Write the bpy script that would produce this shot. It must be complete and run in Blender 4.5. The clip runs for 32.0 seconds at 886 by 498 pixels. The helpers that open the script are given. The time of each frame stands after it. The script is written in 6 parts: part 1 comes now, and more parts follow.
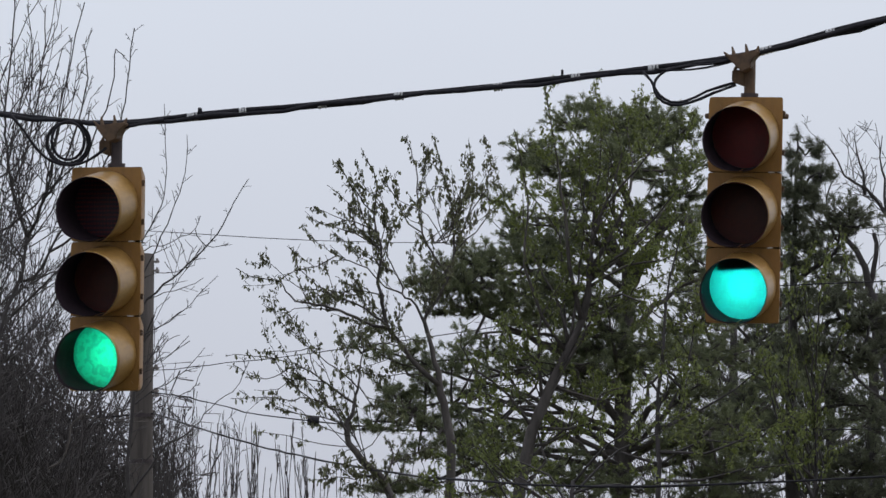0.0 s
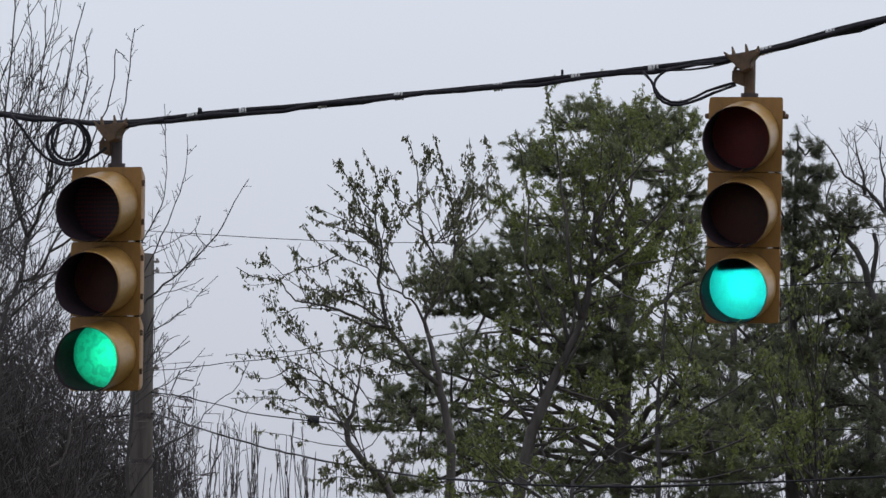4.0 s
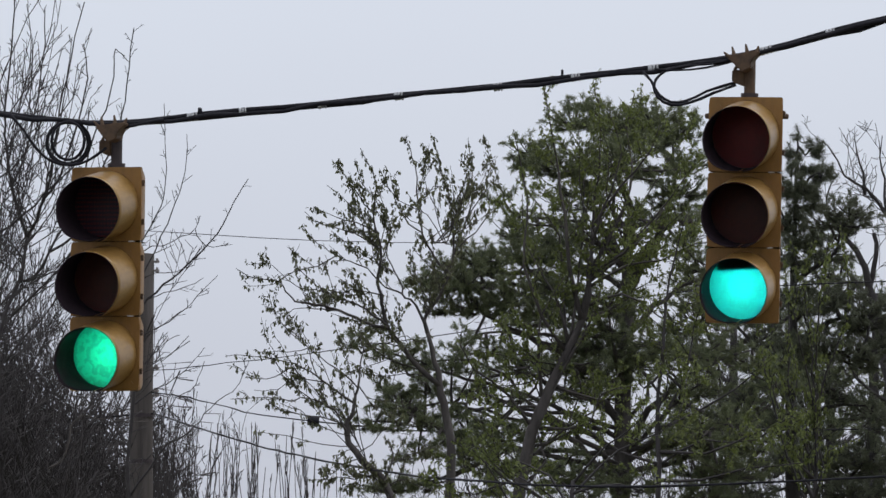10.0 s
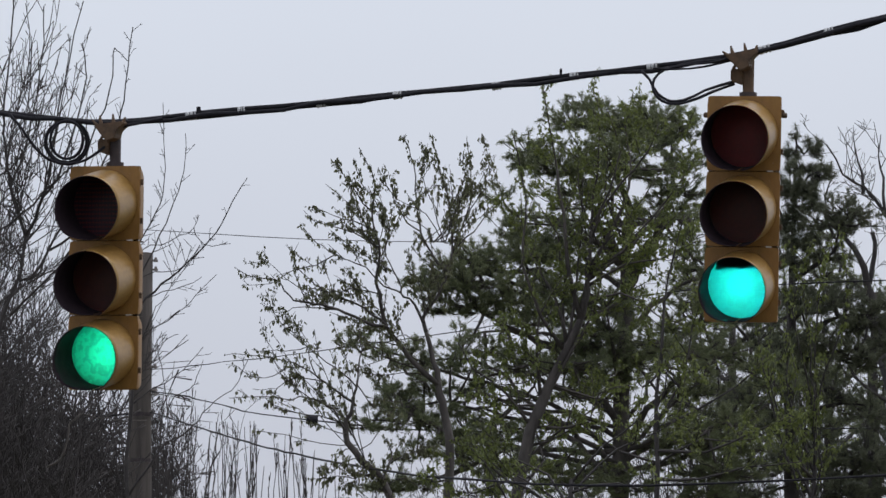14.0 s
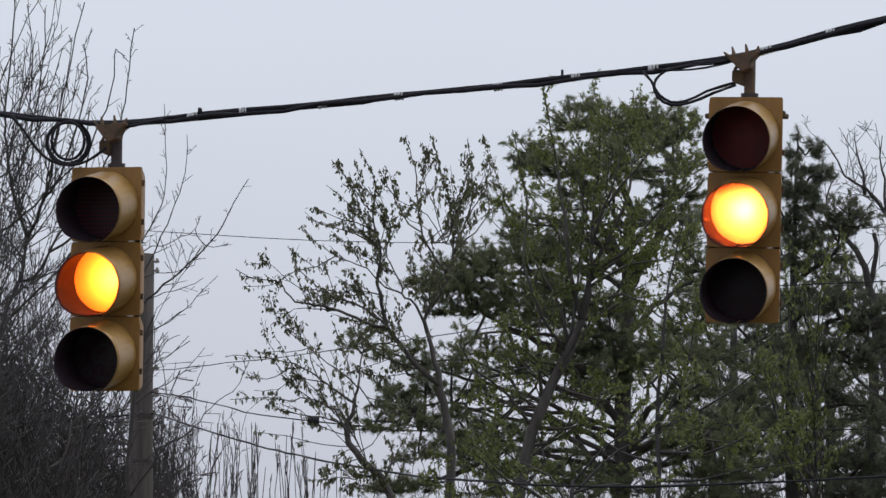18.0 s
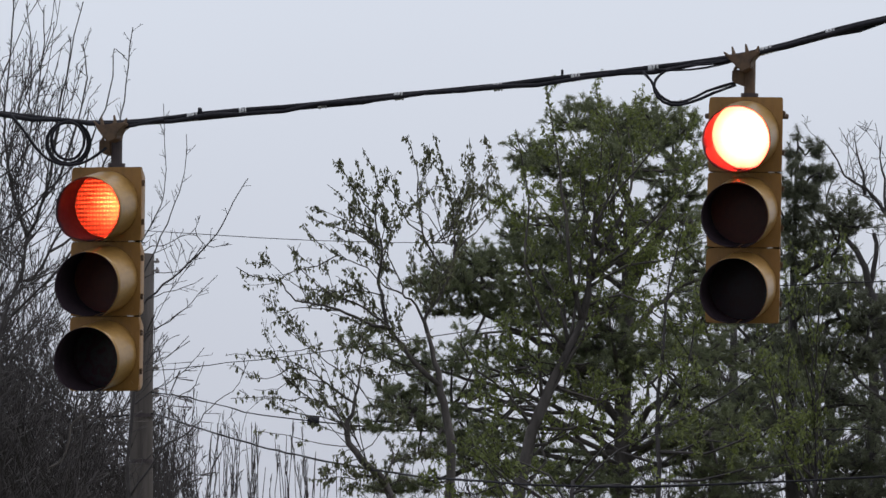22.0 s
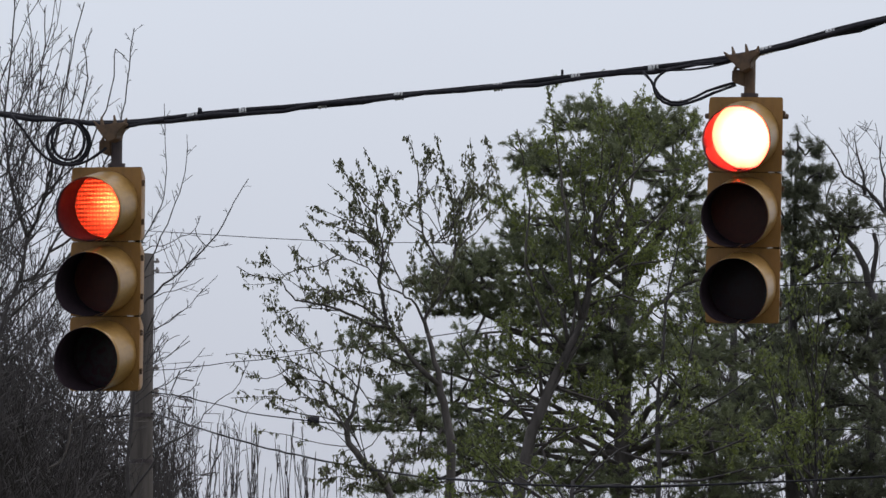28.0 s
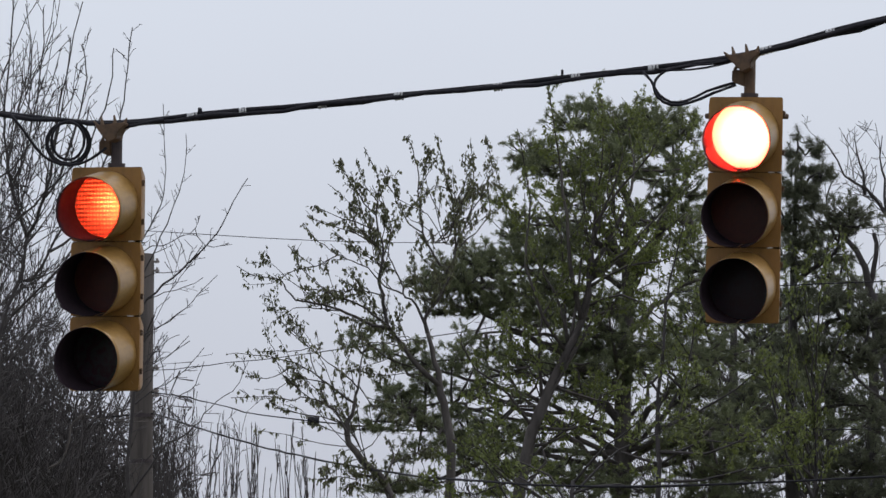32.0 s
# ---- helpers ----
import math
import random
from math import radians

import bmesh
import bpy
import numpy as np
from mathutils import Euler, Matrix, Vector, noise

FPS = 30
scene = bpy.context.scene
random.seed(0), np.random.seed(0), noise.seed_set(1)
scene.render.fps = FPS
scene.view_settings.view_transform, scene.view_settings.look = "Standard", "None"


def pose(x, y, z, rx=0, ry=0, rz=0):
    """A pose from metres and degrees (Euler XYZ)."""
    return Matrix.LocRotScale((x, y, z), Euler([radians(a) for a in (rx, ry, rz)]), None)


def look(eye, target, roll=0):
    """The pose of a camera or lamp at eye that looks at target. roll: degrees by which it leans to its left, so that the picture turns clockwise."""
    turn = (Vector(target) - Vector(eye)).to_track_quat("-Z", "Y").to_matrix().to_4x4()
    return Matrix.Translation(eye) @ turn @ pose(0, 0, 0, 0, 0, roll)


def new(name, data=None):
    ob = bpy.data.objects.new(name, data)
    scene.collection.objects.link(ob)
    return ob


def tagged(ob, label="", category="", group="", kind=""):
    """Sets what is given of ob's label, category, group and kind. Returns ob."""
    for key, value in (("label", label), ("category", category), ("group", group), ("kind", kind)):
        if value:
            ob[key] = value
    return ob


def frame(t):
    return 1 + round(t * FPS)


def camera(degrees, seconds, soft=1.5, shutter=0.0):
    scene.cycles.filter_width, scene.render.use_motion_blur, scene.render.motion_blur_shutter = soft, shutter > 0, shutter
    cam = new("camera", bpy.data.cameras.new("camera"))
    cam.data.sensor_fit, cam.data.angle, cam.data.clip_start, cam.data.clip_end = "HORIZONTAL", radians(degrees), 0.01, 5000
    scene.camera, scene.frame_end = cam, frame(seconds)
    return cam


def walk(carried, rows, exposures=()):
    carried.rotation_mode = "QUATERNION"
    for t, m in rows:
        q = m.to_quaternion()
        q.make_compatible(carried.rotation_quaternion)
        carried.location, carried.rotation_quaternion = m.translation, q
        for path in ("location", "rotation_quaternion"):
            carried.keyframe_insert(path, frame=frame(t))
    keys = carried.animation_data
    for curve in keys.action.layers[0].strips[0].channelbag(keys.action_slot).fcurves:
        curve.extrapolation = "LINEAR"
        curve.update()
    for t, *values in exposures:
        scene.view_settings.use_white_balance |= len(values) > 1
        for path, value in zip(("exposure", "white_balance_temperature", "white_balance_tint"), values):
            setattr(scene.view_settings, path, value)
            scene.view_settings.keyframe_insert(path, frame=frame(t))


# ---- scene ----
cam = camera(6.0, 32.0, soft=1.5)
VIEW = pose(0.0, 0.0, 1.5, 96.2, 0.0, 0.0)
NUDGED = pose(0.0, 0.0, 1.5, 96.193, 0.0, -0.0095)
walk(cam, [(0.0, VIEW), (13.85, VIEW), (14.0, NUDGED), (14.15, VIEW), (32.0, VIEW)])
scene.view_settings.exposure = 0.0

# ---- sky and sun: thick overcast, a little brighter and bluer overhead ----
SUN_UP, SUN_ROUND = radians(64), radians(74)
world = bpy.data.worlds.new("overcast_sky")
scene.world = world
world.use_nodes = True
wn, wl = world.node_tree.nodes, world.node_tree.links
wn.clear()
w_out = wn.new("ShaderNodeOutputWorld")
w_bg = wn.new("ShaderNodeBackground")
w_bg.inputs["Strength"].default_value = 1.08
w_sky = wn.new("ShaderNodeTexSky")
w_sky.sky_type = "NISHITA"
w_sky.sun_disc = False
w_sky.sun_elevation, w_sky.sun_rotation = SUN_UP, SUN_ROUND
w_sky.dust_density, w_sky.air_density = 6.0, 1.0
w_dim = wn.new("ShaderNodeVectorMath")
w_dim.operation = "SCALE"
w_dim.inputs["Scale"].default_value = 0.06
wl.new(w_sky.outputs["Color"], w_dim.inputs[0])
w_co = wn.new("ShaderNodeTexCoord")
w_sep = wn.new("ShaderNodeSeparateXYZ")
wl.new(w_co.outputs["Generated"], w_sep.inputs[0])
w_noise = wn.new("ShaderNodeTexNoise")
w_noise.inputs["Scale"].default_value = 9.0
w_noise.inputs["Detail"].default_value = 3.0
wl.new(w_co.outputs["Generated"], w_noise.inputs["Vector"])
w_add = wn.new("ShaderNodeMath")
w_add.operation = "MULTIPLY_ADD"
w_add.inputs[1].default_value = 0.035
wl.new(w_noise.outputs["Fac"], w_add.inputs[0])
wl.new(w_sep.outputs["Z"], w_add.inputs[2])
w_ramp = wn.new("ShaderNodeValToRGB")
stops = w_ramp.color_ramp.elements
stops[0].position, stops[0].color = 0.08, (0.525, 0.545, 0.625, 1)
stops[1].position, stops[1].color = 1.0, (0.95, 0.99, 1.08, 1)
mid = stops.new(0.155)
mid.color = (0.68, 0.725, 0.82, 1)
wl.new(w_add.outputs[0], w_ramp.inputs[0])
w_mix = wn.new("ShaderNodeMix")
w_mix.data_type = "RGBA"
w_mix.inputs[0].default_value = 0.9
wl.new(w_dim.outputs[0], w_mix.inputs[6])
wl.new(w_ramp.outputs[0], w_mix.inputs[7])
wl.new(w_mix.outputs[2], w_bg.inputs["Color"])
wl.new(w_bg.outputs[0], w_out.inputs[0])

sun = new("sun", bpy.data.lights.new("sun", "SUN"))
sun.data.energy, sun.data.angle, sun.data.color = 0.85, radians(25), (1.0, 0.97, 0.93)
sun.matrix_world = look((35, 10, 75), (0, 0, 0))


# ---- materials ----
def material(name, low, high, scale=8.0, rough=0.8, metal=0.0, bump=0.15, fine=60.0, spread=0.25, through_light=0.0, gloss=0.5, stretch=(1, 1, 1)):
    """Two colours mixed by a coarse and a fine noise, with a fine relief and a spread between pieces."""
    m = bpy.data.materials.new(name)
    m.use_nodes = True
    n, l = m.node_tree.nodes, m.node_tree.links
    b = n["Principled BSDF"]
    co = n.new("ShaderNodeTexCoord")
    mp = n.new("ShaderNodeMapping")
    mp.inputs["Scale"].default_value = stretch
    l.new(co.outputs["Object"], mp.inputs["Vector"])
    big, small = n.new("ShaderNodeTexNoise"), n.new("ShaderNodeTexNoise")
    big.inputs["Scale"].default_value, small.inputs["Scale"].default_value = scale, fine
    big.inputs["Detail"].default_value = 4.0
    l.new(mp.outputs[0], big.inputs["Vector"])
    l.new(mp.outputs[0], small.inputs["Vector"])
    geo = n.new("ShaderNodeNewGeometry")
    a = n.new("ShaderNodeMath")
    a.operation = "MULTIPLY_ADD"
    a.inputs[1].default_value = spread
    l.new(geo.outputs["Random Per Island"], a.inputs[0])
    l.new(big.outputs["Fac"], a.inputs[2])
    c = n.new("ShaderNodeMath")
    c.operation = "MULTIPLY_ADD"
    c.inputs[1].default_value = 0.35
    l.new(small.outputs["Fac"], c.inputs[0])
    l.new(a.outputs[0], c.inputs[2])
    r = n.new("ShaderNodeMapRange")
    r.inputs["From Min"].default_value = 0.45
    r.inputs["From Max"].default_value = 0.9 + spread
    l.new(c.outputs[0], r.inputs["Value"])
    mx = n.new("ShaderNodeMix")
    mx.data_type = "RGBA"
    mx.inputs[6].default_value, mx.inputs[7].default_value = (*low, 1), (*high, 1)
    l.new(r.outputs[0], mx.inputs[0])
    l.new(mx.outputs[2], b.inputs["Base Color"])
    b.inputs["Roughness"].default_value, b.inputs["Metallic"].default_value = rough, metal
    b.inputs["Specular IOR Level"].default_value = gloss
    if bump:
        bp = n.new("ShaderNodeBump")
        bp.inputs["Strength"].default_value, bp.inputs["Distance"].default_value = bump, 0.004
        l.new(small.outputs["Fac"], bp.inputs["Height"])
        l.new(bp.outputs[0], b.inputs["Normal"])
    if through_light:
        tr = n.new("ShaderNodeBsdfTranslucent")
        l.new(mx.outputs[2], tr.inputs["Color"])
        ms = n.new("ShaderNodeMixShader")
        ms.inputs[0].default_value = through_light
        l.new(b.outputs[0], ms.inputs[1])
        l.new(tr.outputs[0], ms.inputs[2])
        l.new(ms.outputs[0], n["Material Output"].inputs["Surface"])
    return m


def lens_material(name, body, tint, rows=0.0, facets=0.9):
    """Moulded signal lens: lets light through, tinted, with faint rings; rows: the pitch of rows of small diodes."""
    m = bpy.data.materials.new(name)
    m.use_nodes = True
    n, l = m.node_tree.nodes, m.node_tree.links
    b = n["Principled BSDF"]
    b.inputs["Base Color"].default_value = (*body, 1)
    b.inputs["Roughness"].default_value = 0.35
    b.inputs["Specular IOR Level"].default_value = 0.15
    tr = n.new("ShaderNodeBsdfTranslucent")
    co = n.new("ShaderNodeTexCoord")
    w = n.new("ShaderNodeTexWave")
    if rows:
        w.wave_type, w.bands_direction = "BANDS", "Z"
        w.inputs["Scale"].default_value = 0.314 / rows
        w.inputs["Distortion"].default_value = 2.4
        w.inputs["Detail"].default_value = 1.0
        w.inputs["Detail Scale"].default_value = 60.0
    else:
        w.wave_type, w.rings_direction = "RINGS", "Y"
        w.inputs["Scale"].default_value = 4.0
        w.inputs["Distortion"].default_value = 7.0
        w.inputs["Detail Scale"].default_value = 6.0
    l.new(co.outputs["Object"], w.inputs["Vector"])
    r = n.new("ShaderNodeMapRange")
    r.inputs["To Min"].default_value = 0.05 if rows else facets
    if rows:
        w2 = n.new("ShaderNodeTexWave")
        w2.wave_type, w2.bands_direction = "BANDS", "X"
        w2.inputs["Scale"].default_value = 0.314 / 0.017
        w2.inputs["Distortion"].default_value = 6.0
        w2.inputs["Detail Scale"].default_value = 40.0
        l.new(co.outputs["Object"], w2.inputs["Vector"])
        soft_dots = n.new("ShaderNodeMapRange")
        soft_dots.inputs["To Min"].default_value = 0.2
        l.new(w2.outputs["Fac"], soft_dots.inputs["Value"])
        both = n.new("ShaderNodeMath")
        both.operation = "MULTIPLY"
        l.new(w.outputs["Fac"], both.inputs[0])
        l.new(soft_dots.outputs[0], both.inputs[1])
        l.new(both.outputs[0], r.inputs["Value"])
        r.inputs["From Min"].default_value = 0.25
    else:
        l.new(w.outputs["Fac"], r.inputs["Value"])
    sc = n.new("ShaderNodeVectorMath")
    sc.operation = "SCALE"
    sc.inputs[0].default_value = tint
    l.new(r.outputs[0], sc.inputs["Scale"])
    l.new(sc.outputs[0], tr.inputs["Color"])
    ad = n.new("ShaderNodeAddShader")
    l.new(b.outputs[0], ad.inputs[0])
    l.new(tr.outputs[0], ad.inputs[1])
    l.new(ad.outputs[0], n["Material Output"].inputs["Surface"])
    return m


def glow_material(name, colour, strength):
    m = bpy.data.materials.new(name)
    m.use_nodes = True
    b = m.node_tree.nodes["Principled BSDF"]
    b.inputs["Base Color"].default_value = (0.8, 0.8, 0.75, 1)
    b.inputs["Emission Color"].default_value = (*colour, 1)
    b.inputs["Emission Strength"].default_value = strength
    return m


YELLOW = material("signal_yellow_paint", (0.160, 0.080, 0.018), (0.305, 0.153, 0.034), 7, 0.55, bump=0.06, spread=0.1, stretch=(1, 1, 0.3))
VISOR_YELLOW = material("weathered_visor_paint", (0.165, 0.085, 0.020), (0.37, 0.215, 0.060), 6, 0.36, bump=0.04, spread=0.0, gloss=0.45, stretch=(1, 0.4, 1))
VISOR_BLACK = material("matt_black_visor_lining", (0.021, 0.013, 0.019), (0.042, 0.029, 0.036), 14, 0.8, bump=0.05, gloss=0.15)
CHAMBER = material("lamp_chamber_black", (0.004, 0.004, 0.004), (0.007, 0.007, 0.007), 10, 0.95, bump=0, gloss=0.0)
SEAM = material("rubber_gasket", (0.02, 0.015, 0.012), (0.05, 0.04, 0.03), 20, 0.9)
BRONZE = material("rusty_hanger_iron", (0.042, 0.026, 0.020), (0.15, 0.09, 0.05), 22, 0.65, metal=0.2, bump=0.4)
STEEL = material("dull_bolt_steel", (0.10, 0.09, 0.09), (0.26, 0.23, 0.22), 40, 0.5, metal=0.5)
# near-white colour that stands in for bright sky between two sections
SKY_GLINT = material("painted_sky_glint", (0.55, 0.55, 0.56), (0.75, 0.75, 0.77), 60, 0.4, bump=0.05)
PIPE_GREY = material("hanger_pipe_paint", (0.020, 0.015, 0.020), (0.058, 0.042, 0.044), 20, 0.6, metal=0.1)
CABLE = material("black_cable_jacket", (0.006, 0.006, 0.009), (0.022, 0.021, 0.028), 30, 0.75, bump=0.3, gloss=0.2)
TAPE = material("white_cable_tape", (0.22, 0.22, 0.23), (0.58, 0.59, 0.62), 90, 0.6, bump=0.2)
LENS_RED = lens_material("red_lens", (0.075, 0.020, 0.024), (0.38, 0.0145, 0.0080))
LENS_LED = lens_material("red_diode_lens", (0.058, 0.021, 0.030), (0.38, 0.0235, 0.0070), rows=0.0205)
LENS_AMBER = lens_material("amber_lens", (0.062, 0.026, 0.027), (0.38, 0.048, 0.0062))
LENS_GREEN = lens_material("green_lens", (0.034, 0.018, 0.026), (0.003, 0.215, 0.186))
LENS_FACET = lens_material("faceted_green_lens", (0.034, 0.018, 0.026), (0.003, 0.250, 0.126), facets=0.62)
GLOW_RED = glow_material("red_lamp_glow", (1.0, 0.85, 0.75), 7000.0)
GLOW_DIODE = glow_material("diode_lamp_glow", (1.0, 0.85, 0.75), 1350.0)
GLOW_AMBER = glow_material("amber_lamp_glow", (1.0, 0.95, 0.85), 1200.0)
GLOW_FAINT = glow_material("dim_amber_lamp_glow", (1.0, 0.97, 0.40), 820.0)
GLOW_GREEN = glow_material("green_lamp_glow", (0.9, 1.0, 1.0), 165.0)
GLOW_DIM = glow_material("dim_green_lamp_glow", (0.9, 1.0, 1.0), 112.0)
BARK = material("grey_brown_bark", (0.028, 0.024, 0.024), (0.095, 0.084, 0.080), 9, 0.95, bump=0.8, fine=35, spread=0.15, stretch=(1, 1, 0.3))
BARK_DARK = material("dark_twig_bark", (0.018, 0.016, 0.017), (0.062, 0.055, 0.056), 9, 0.95, bump=0.5, spread=0.3)
BARK_BRUSH = material("dull_brushwood_bark", (0.020, 0.017, 0.018), (0.060, 0.052, 0.052), 5, 0.95, bump=0.4, spread=0.4)
LEAF_OLIVE = material("olive_leaf", (0.060, 0.064, 0.040), (0.188, 0.194, 0.100), 2.0, 0.6, bump=0, spread=0.7, through_light=0.4)
LEAF_FRESH = material("fresh_green_leaf", (0.066, 0.080, 0.026), (0.215, 0.255, 0.072), 1.5, 0.6, bump=0, spread=0.7, through_light=0.45)
NEEDLE = material("pine_needle", (0.080, 0.096, 0.054), (0.250, 0.280, 0.150), 1.3, 0.6, bump=0, spread=0.6, through_light=0.45)
NEEDLE_GREY = material("grey_green_pine_needle", (0.056, 0.063, 0.045), (0.165, 0.178, 0.115), 1.3, 0.6, bump=0, spread=0.5, through_light=0.35)
POLE_WOOD = material("weathered_pole_wood", (0.036, 0.030, 0.029), (0.100, 0.086, 0.080), 6, 0.9, bump=0.7, fine=40, spread=0.0, stretch=(1, 1, 0.08))
GRASS = material("rough_verge_grass", (0.05, 0.06, 0.02), (0.14, 0.13, 0.06), 0.6, 0.95, bump=0.6, fine=9)
ASPHALT = material("worn_asphalt", (0.035, 0.035, 0.036), (0.075, 0.073, 0.070), 0.7, 0.9, bump=0.5, fine=90)


# ---- mesh tools ----
def mesh_of(name, verts, faces, mats, slots=None, smooth=True):
    me = bpy.data.meshes.new(name)
    me.from_pydata([tuple(v) for v in verts], [], [tuple(f) for f in faces])
    for m in mats if isinstance(mats, (list, tuple)) else (mats,):
        me.materials.append(m)
    if slots is not None:
        me.polygons.foreach_set("material_index", slots)
    me.polygons.foreach_set("use_smooth", [smooth] * len(me.polygons))
    me.update()
    return me


def put(name, me, parent=None, at=None, label=""):
    """Links one mesh object, under a thing or a part if one is given."""
    ob = new(name, me)
    if parent is not None:
        ob.parent = parent
    if at is not None:
        ob.matrix_basis = at
    return tagged(ob, label) if label else ob


def part(name, bm, mat, parent, label="", at=None, smooth=False):
    me = bpy.data.meshes.new(name)
    bm.to_mesh(me)
    bm.free()
    for m in mat if isinstance(mat, (list, tuple)) else (mat,):
        me.materials.append(m)
    me.polygons.foreach_set("use_smooth", [smooth] * len(me.polygons))
    return put(name, me, parent, at, label)


def box(sx, sy, sz, bevel=0.004, taper=1.0):
    """A bevelled block about its centre; taper narrows its top."""
    bm = bmesh.new()
    bmesh.ops.create_cube(bm, size=1.0)
    for v in bm.verts:
        k = taper if v.co.z > 0 else 1.0
        v.co = Vector((v.co.x * sx * k, v.co.y * sy * k, v.co.z * sz))
    if bevel:
        bmesh.ops.bevel(bm, geom=bm.edges[:], offset=bevel, segments=2, affect="EDGES")
    return bm


def rod(r, a, b, sides=12, r2=None):
    """A capped round bar from a to b."""
    bm = bmesh.new()
    a, b = Vector(a), Vector(b)
    bmesh.ops.create_cone(bm, cap_ends=True, segments=sides, radius1=r, radius2=r if r2 is None else r2, depth=(b - a).length)
    bm.transform(Matrix.Translation((a + b) / 2) @ (b - a).to_track_quat("Z", "Y").to_matrix().to_4x4())
    return bm


def cross(a, b):
    out = np.empty(np.broadcast(a, b).shape)
    out[..., 0] = a[..., 1] * b[..., 2] - a[..., 2] * b[..., 1]
    out[..., 1] = a[..., 2] * b[..., 0] - a[..., 0] * b[..., 2]
    out[..., 2] = a[..., 0] * b[..., 1] - a[..., 1] * b[..., 0]
    return out


def unit(v):
    return v / (math.sqrt(v[0] * v[0] + v[1] * v[1] + v[2] * v[2]) + 1e-9)


def units(v):
    return v / (np.sqrt((v * v).sum(axis=1)) + 1e-9)[:, None]


class Shape:
    """Gathers tubes, leaves and needles into one mesh."""

    def __init__(self):
        self.v, self.n = [], 0
        self.faces = {}

    def add(self, verts, *faces):
        self.v.append(verts)
        for f in faces:
            f = np.asarray(f, np.int32) + self.n
            self.faces.setdefault(f.shape[1], []).append(f)
        self.n += len(verts)

    def tube(self, pts, radii, sides=5):
        pts = np.asarray(pts, float)
        k = len(pts)
        tan = np.empty_like(pts)
        tan[1:-1], tan[0], tan[-1] = pts[2:] - pts[:-2], pts[1] - pts[0], pts[-1] - pts[-2]
        tan = units(tan)
        ref = np.array((0.0, 1.0, 0.0)) if abs(tan[:, 1]).mean() < 0.8 else np.array((1.0, 0.0, 0.0))
        u = units(cross(tan, ref))
        w = cross(tan, u)
        a = np.arange(sides) * 2 * math.pi / sides
        rad = np.zeros(k) + radii
        ring = pts[:, None] + rad[:, None, None] * (np.cos(a)[None, :, None] * u[:, None] + np.sin(a)[None, :, None] * w[:, None])
        i, j = np.meshgrid(np.arange(k - 1), np.arange(sides), indexing="ij")
        i, j = i.ravel() * sides, j.ravel()
        j2 = (j + 1) % sides
        quads = np.stack((i + j, i + j2, i + sides + j2, i + sides + j), axis=1)
        last = np.arange(sides)
        self.add(ring.reshape(-1, 3), quads, last[None, ::-1], (last + (k - 1) * sides)[None])

    def leaf(self, p, d, side, length, width):
        """A leaf folded along its rib, from its stalk at p along d."""
        nrm = cross(d, side)
        a, b, lift = p + d * length * 0.3, p + d * length * 0.68, nrm * width * 0.2
        self.add(np.array((p, a + side * width / 2 + lift, b + side * width * 0.42 + lift, p + d * length, b - side * width * 0.42 + lift, a - side * width / 2 + lift)), ((0, 1, 2, 3), (0, 3, 4, 5)))

    def blades(self, base, tips, width, rng):
        """Needles from the base points to the tips, each a thin three-cornered blade."""
        k = len(tips)
        side = cross(tips - base, rng.normal(size=(k, 3)))
        side = units(side) * (width / 2)
        self.add(np.stack((base - side, base + side, tips), axis=1).reshape(-1, 3), np.arange(3 * k).reshape(k, 3))

    def mesh(self, name, mat, origin=(0, 0, 0)):
        v = np.concatenate(self.v) - np.asarray(origin, float)
        groups = [np.concatenate(f) for f in self.faces.values()]
        loops = np.concatenate([g.ravel() for g in groups])
        sizes = np.concatenate([np.full(len(g), g.shape[1]) for g in groups])
        me = bpy.data.meshes.new(name)
        me.vertices.add(len(v))
        me.vertices.foreach_set("co", v.ravel())
        me.loops.add(len(loops))
        me.loops.foreach_set("vertex_index", loops)
        me.polygons.add(len(sizes))
        me.polygons.foreach_set("loop_start", np.concatenate(((0,), np.cumsum(sizes)[:-1])))
        me.polygons.foreach_set("use_smooth", np.ones(len(sizes), bool))
        me.materials.append(mat)
        me.update(calc_edges=True)
        return me


def spline(points, step=0.25, jitter=0.0, rng=None):
    """A smooth line through the points, with a natural unevenness."""
    p = np.array(points, float)
    h = np.linalg.norm(np.diff(p, axis=0), axis=1) + 1e-9
    slope = np.diff(p, axis=0) / h[:, None]
    m = np.concatenate((slope[:1], (slope[:-1] * h[1:, None] + slope[1:] * h[:-1, None]) / (h[:-1] + h[1:])[:, None], slope[-1:])) if len(h) > 1 else np.repeat(slope, 2, axis=0)
    out = []
    for i in range(len(h)):
        k = max(2, int(h[i] / step))
        s = (np.arange(k) / k)[:, None]
        out.append((2 * s ** 3 - 3 * s ** 2 + 1) * p[i] + (s ** 3 - 2 * s ** 2 + s) * h[i] * m[i] + (3 * s ** 2 - 2 * s ** 3) * p[i + 1] + (s ** 3 - s ** 2) * h[i] * m[i + 1])
    out = np.concatenate((*out, p[-1:]))
    if jitter and rng is not None:
        k = len(out)
        env = np.minimum(1, np.minimum(np.arange(k), np.arange(k)[::-1]) / 2.0)[:, None]
        out += rng.normal(size=(k, 3)) * jitter * env
    return out


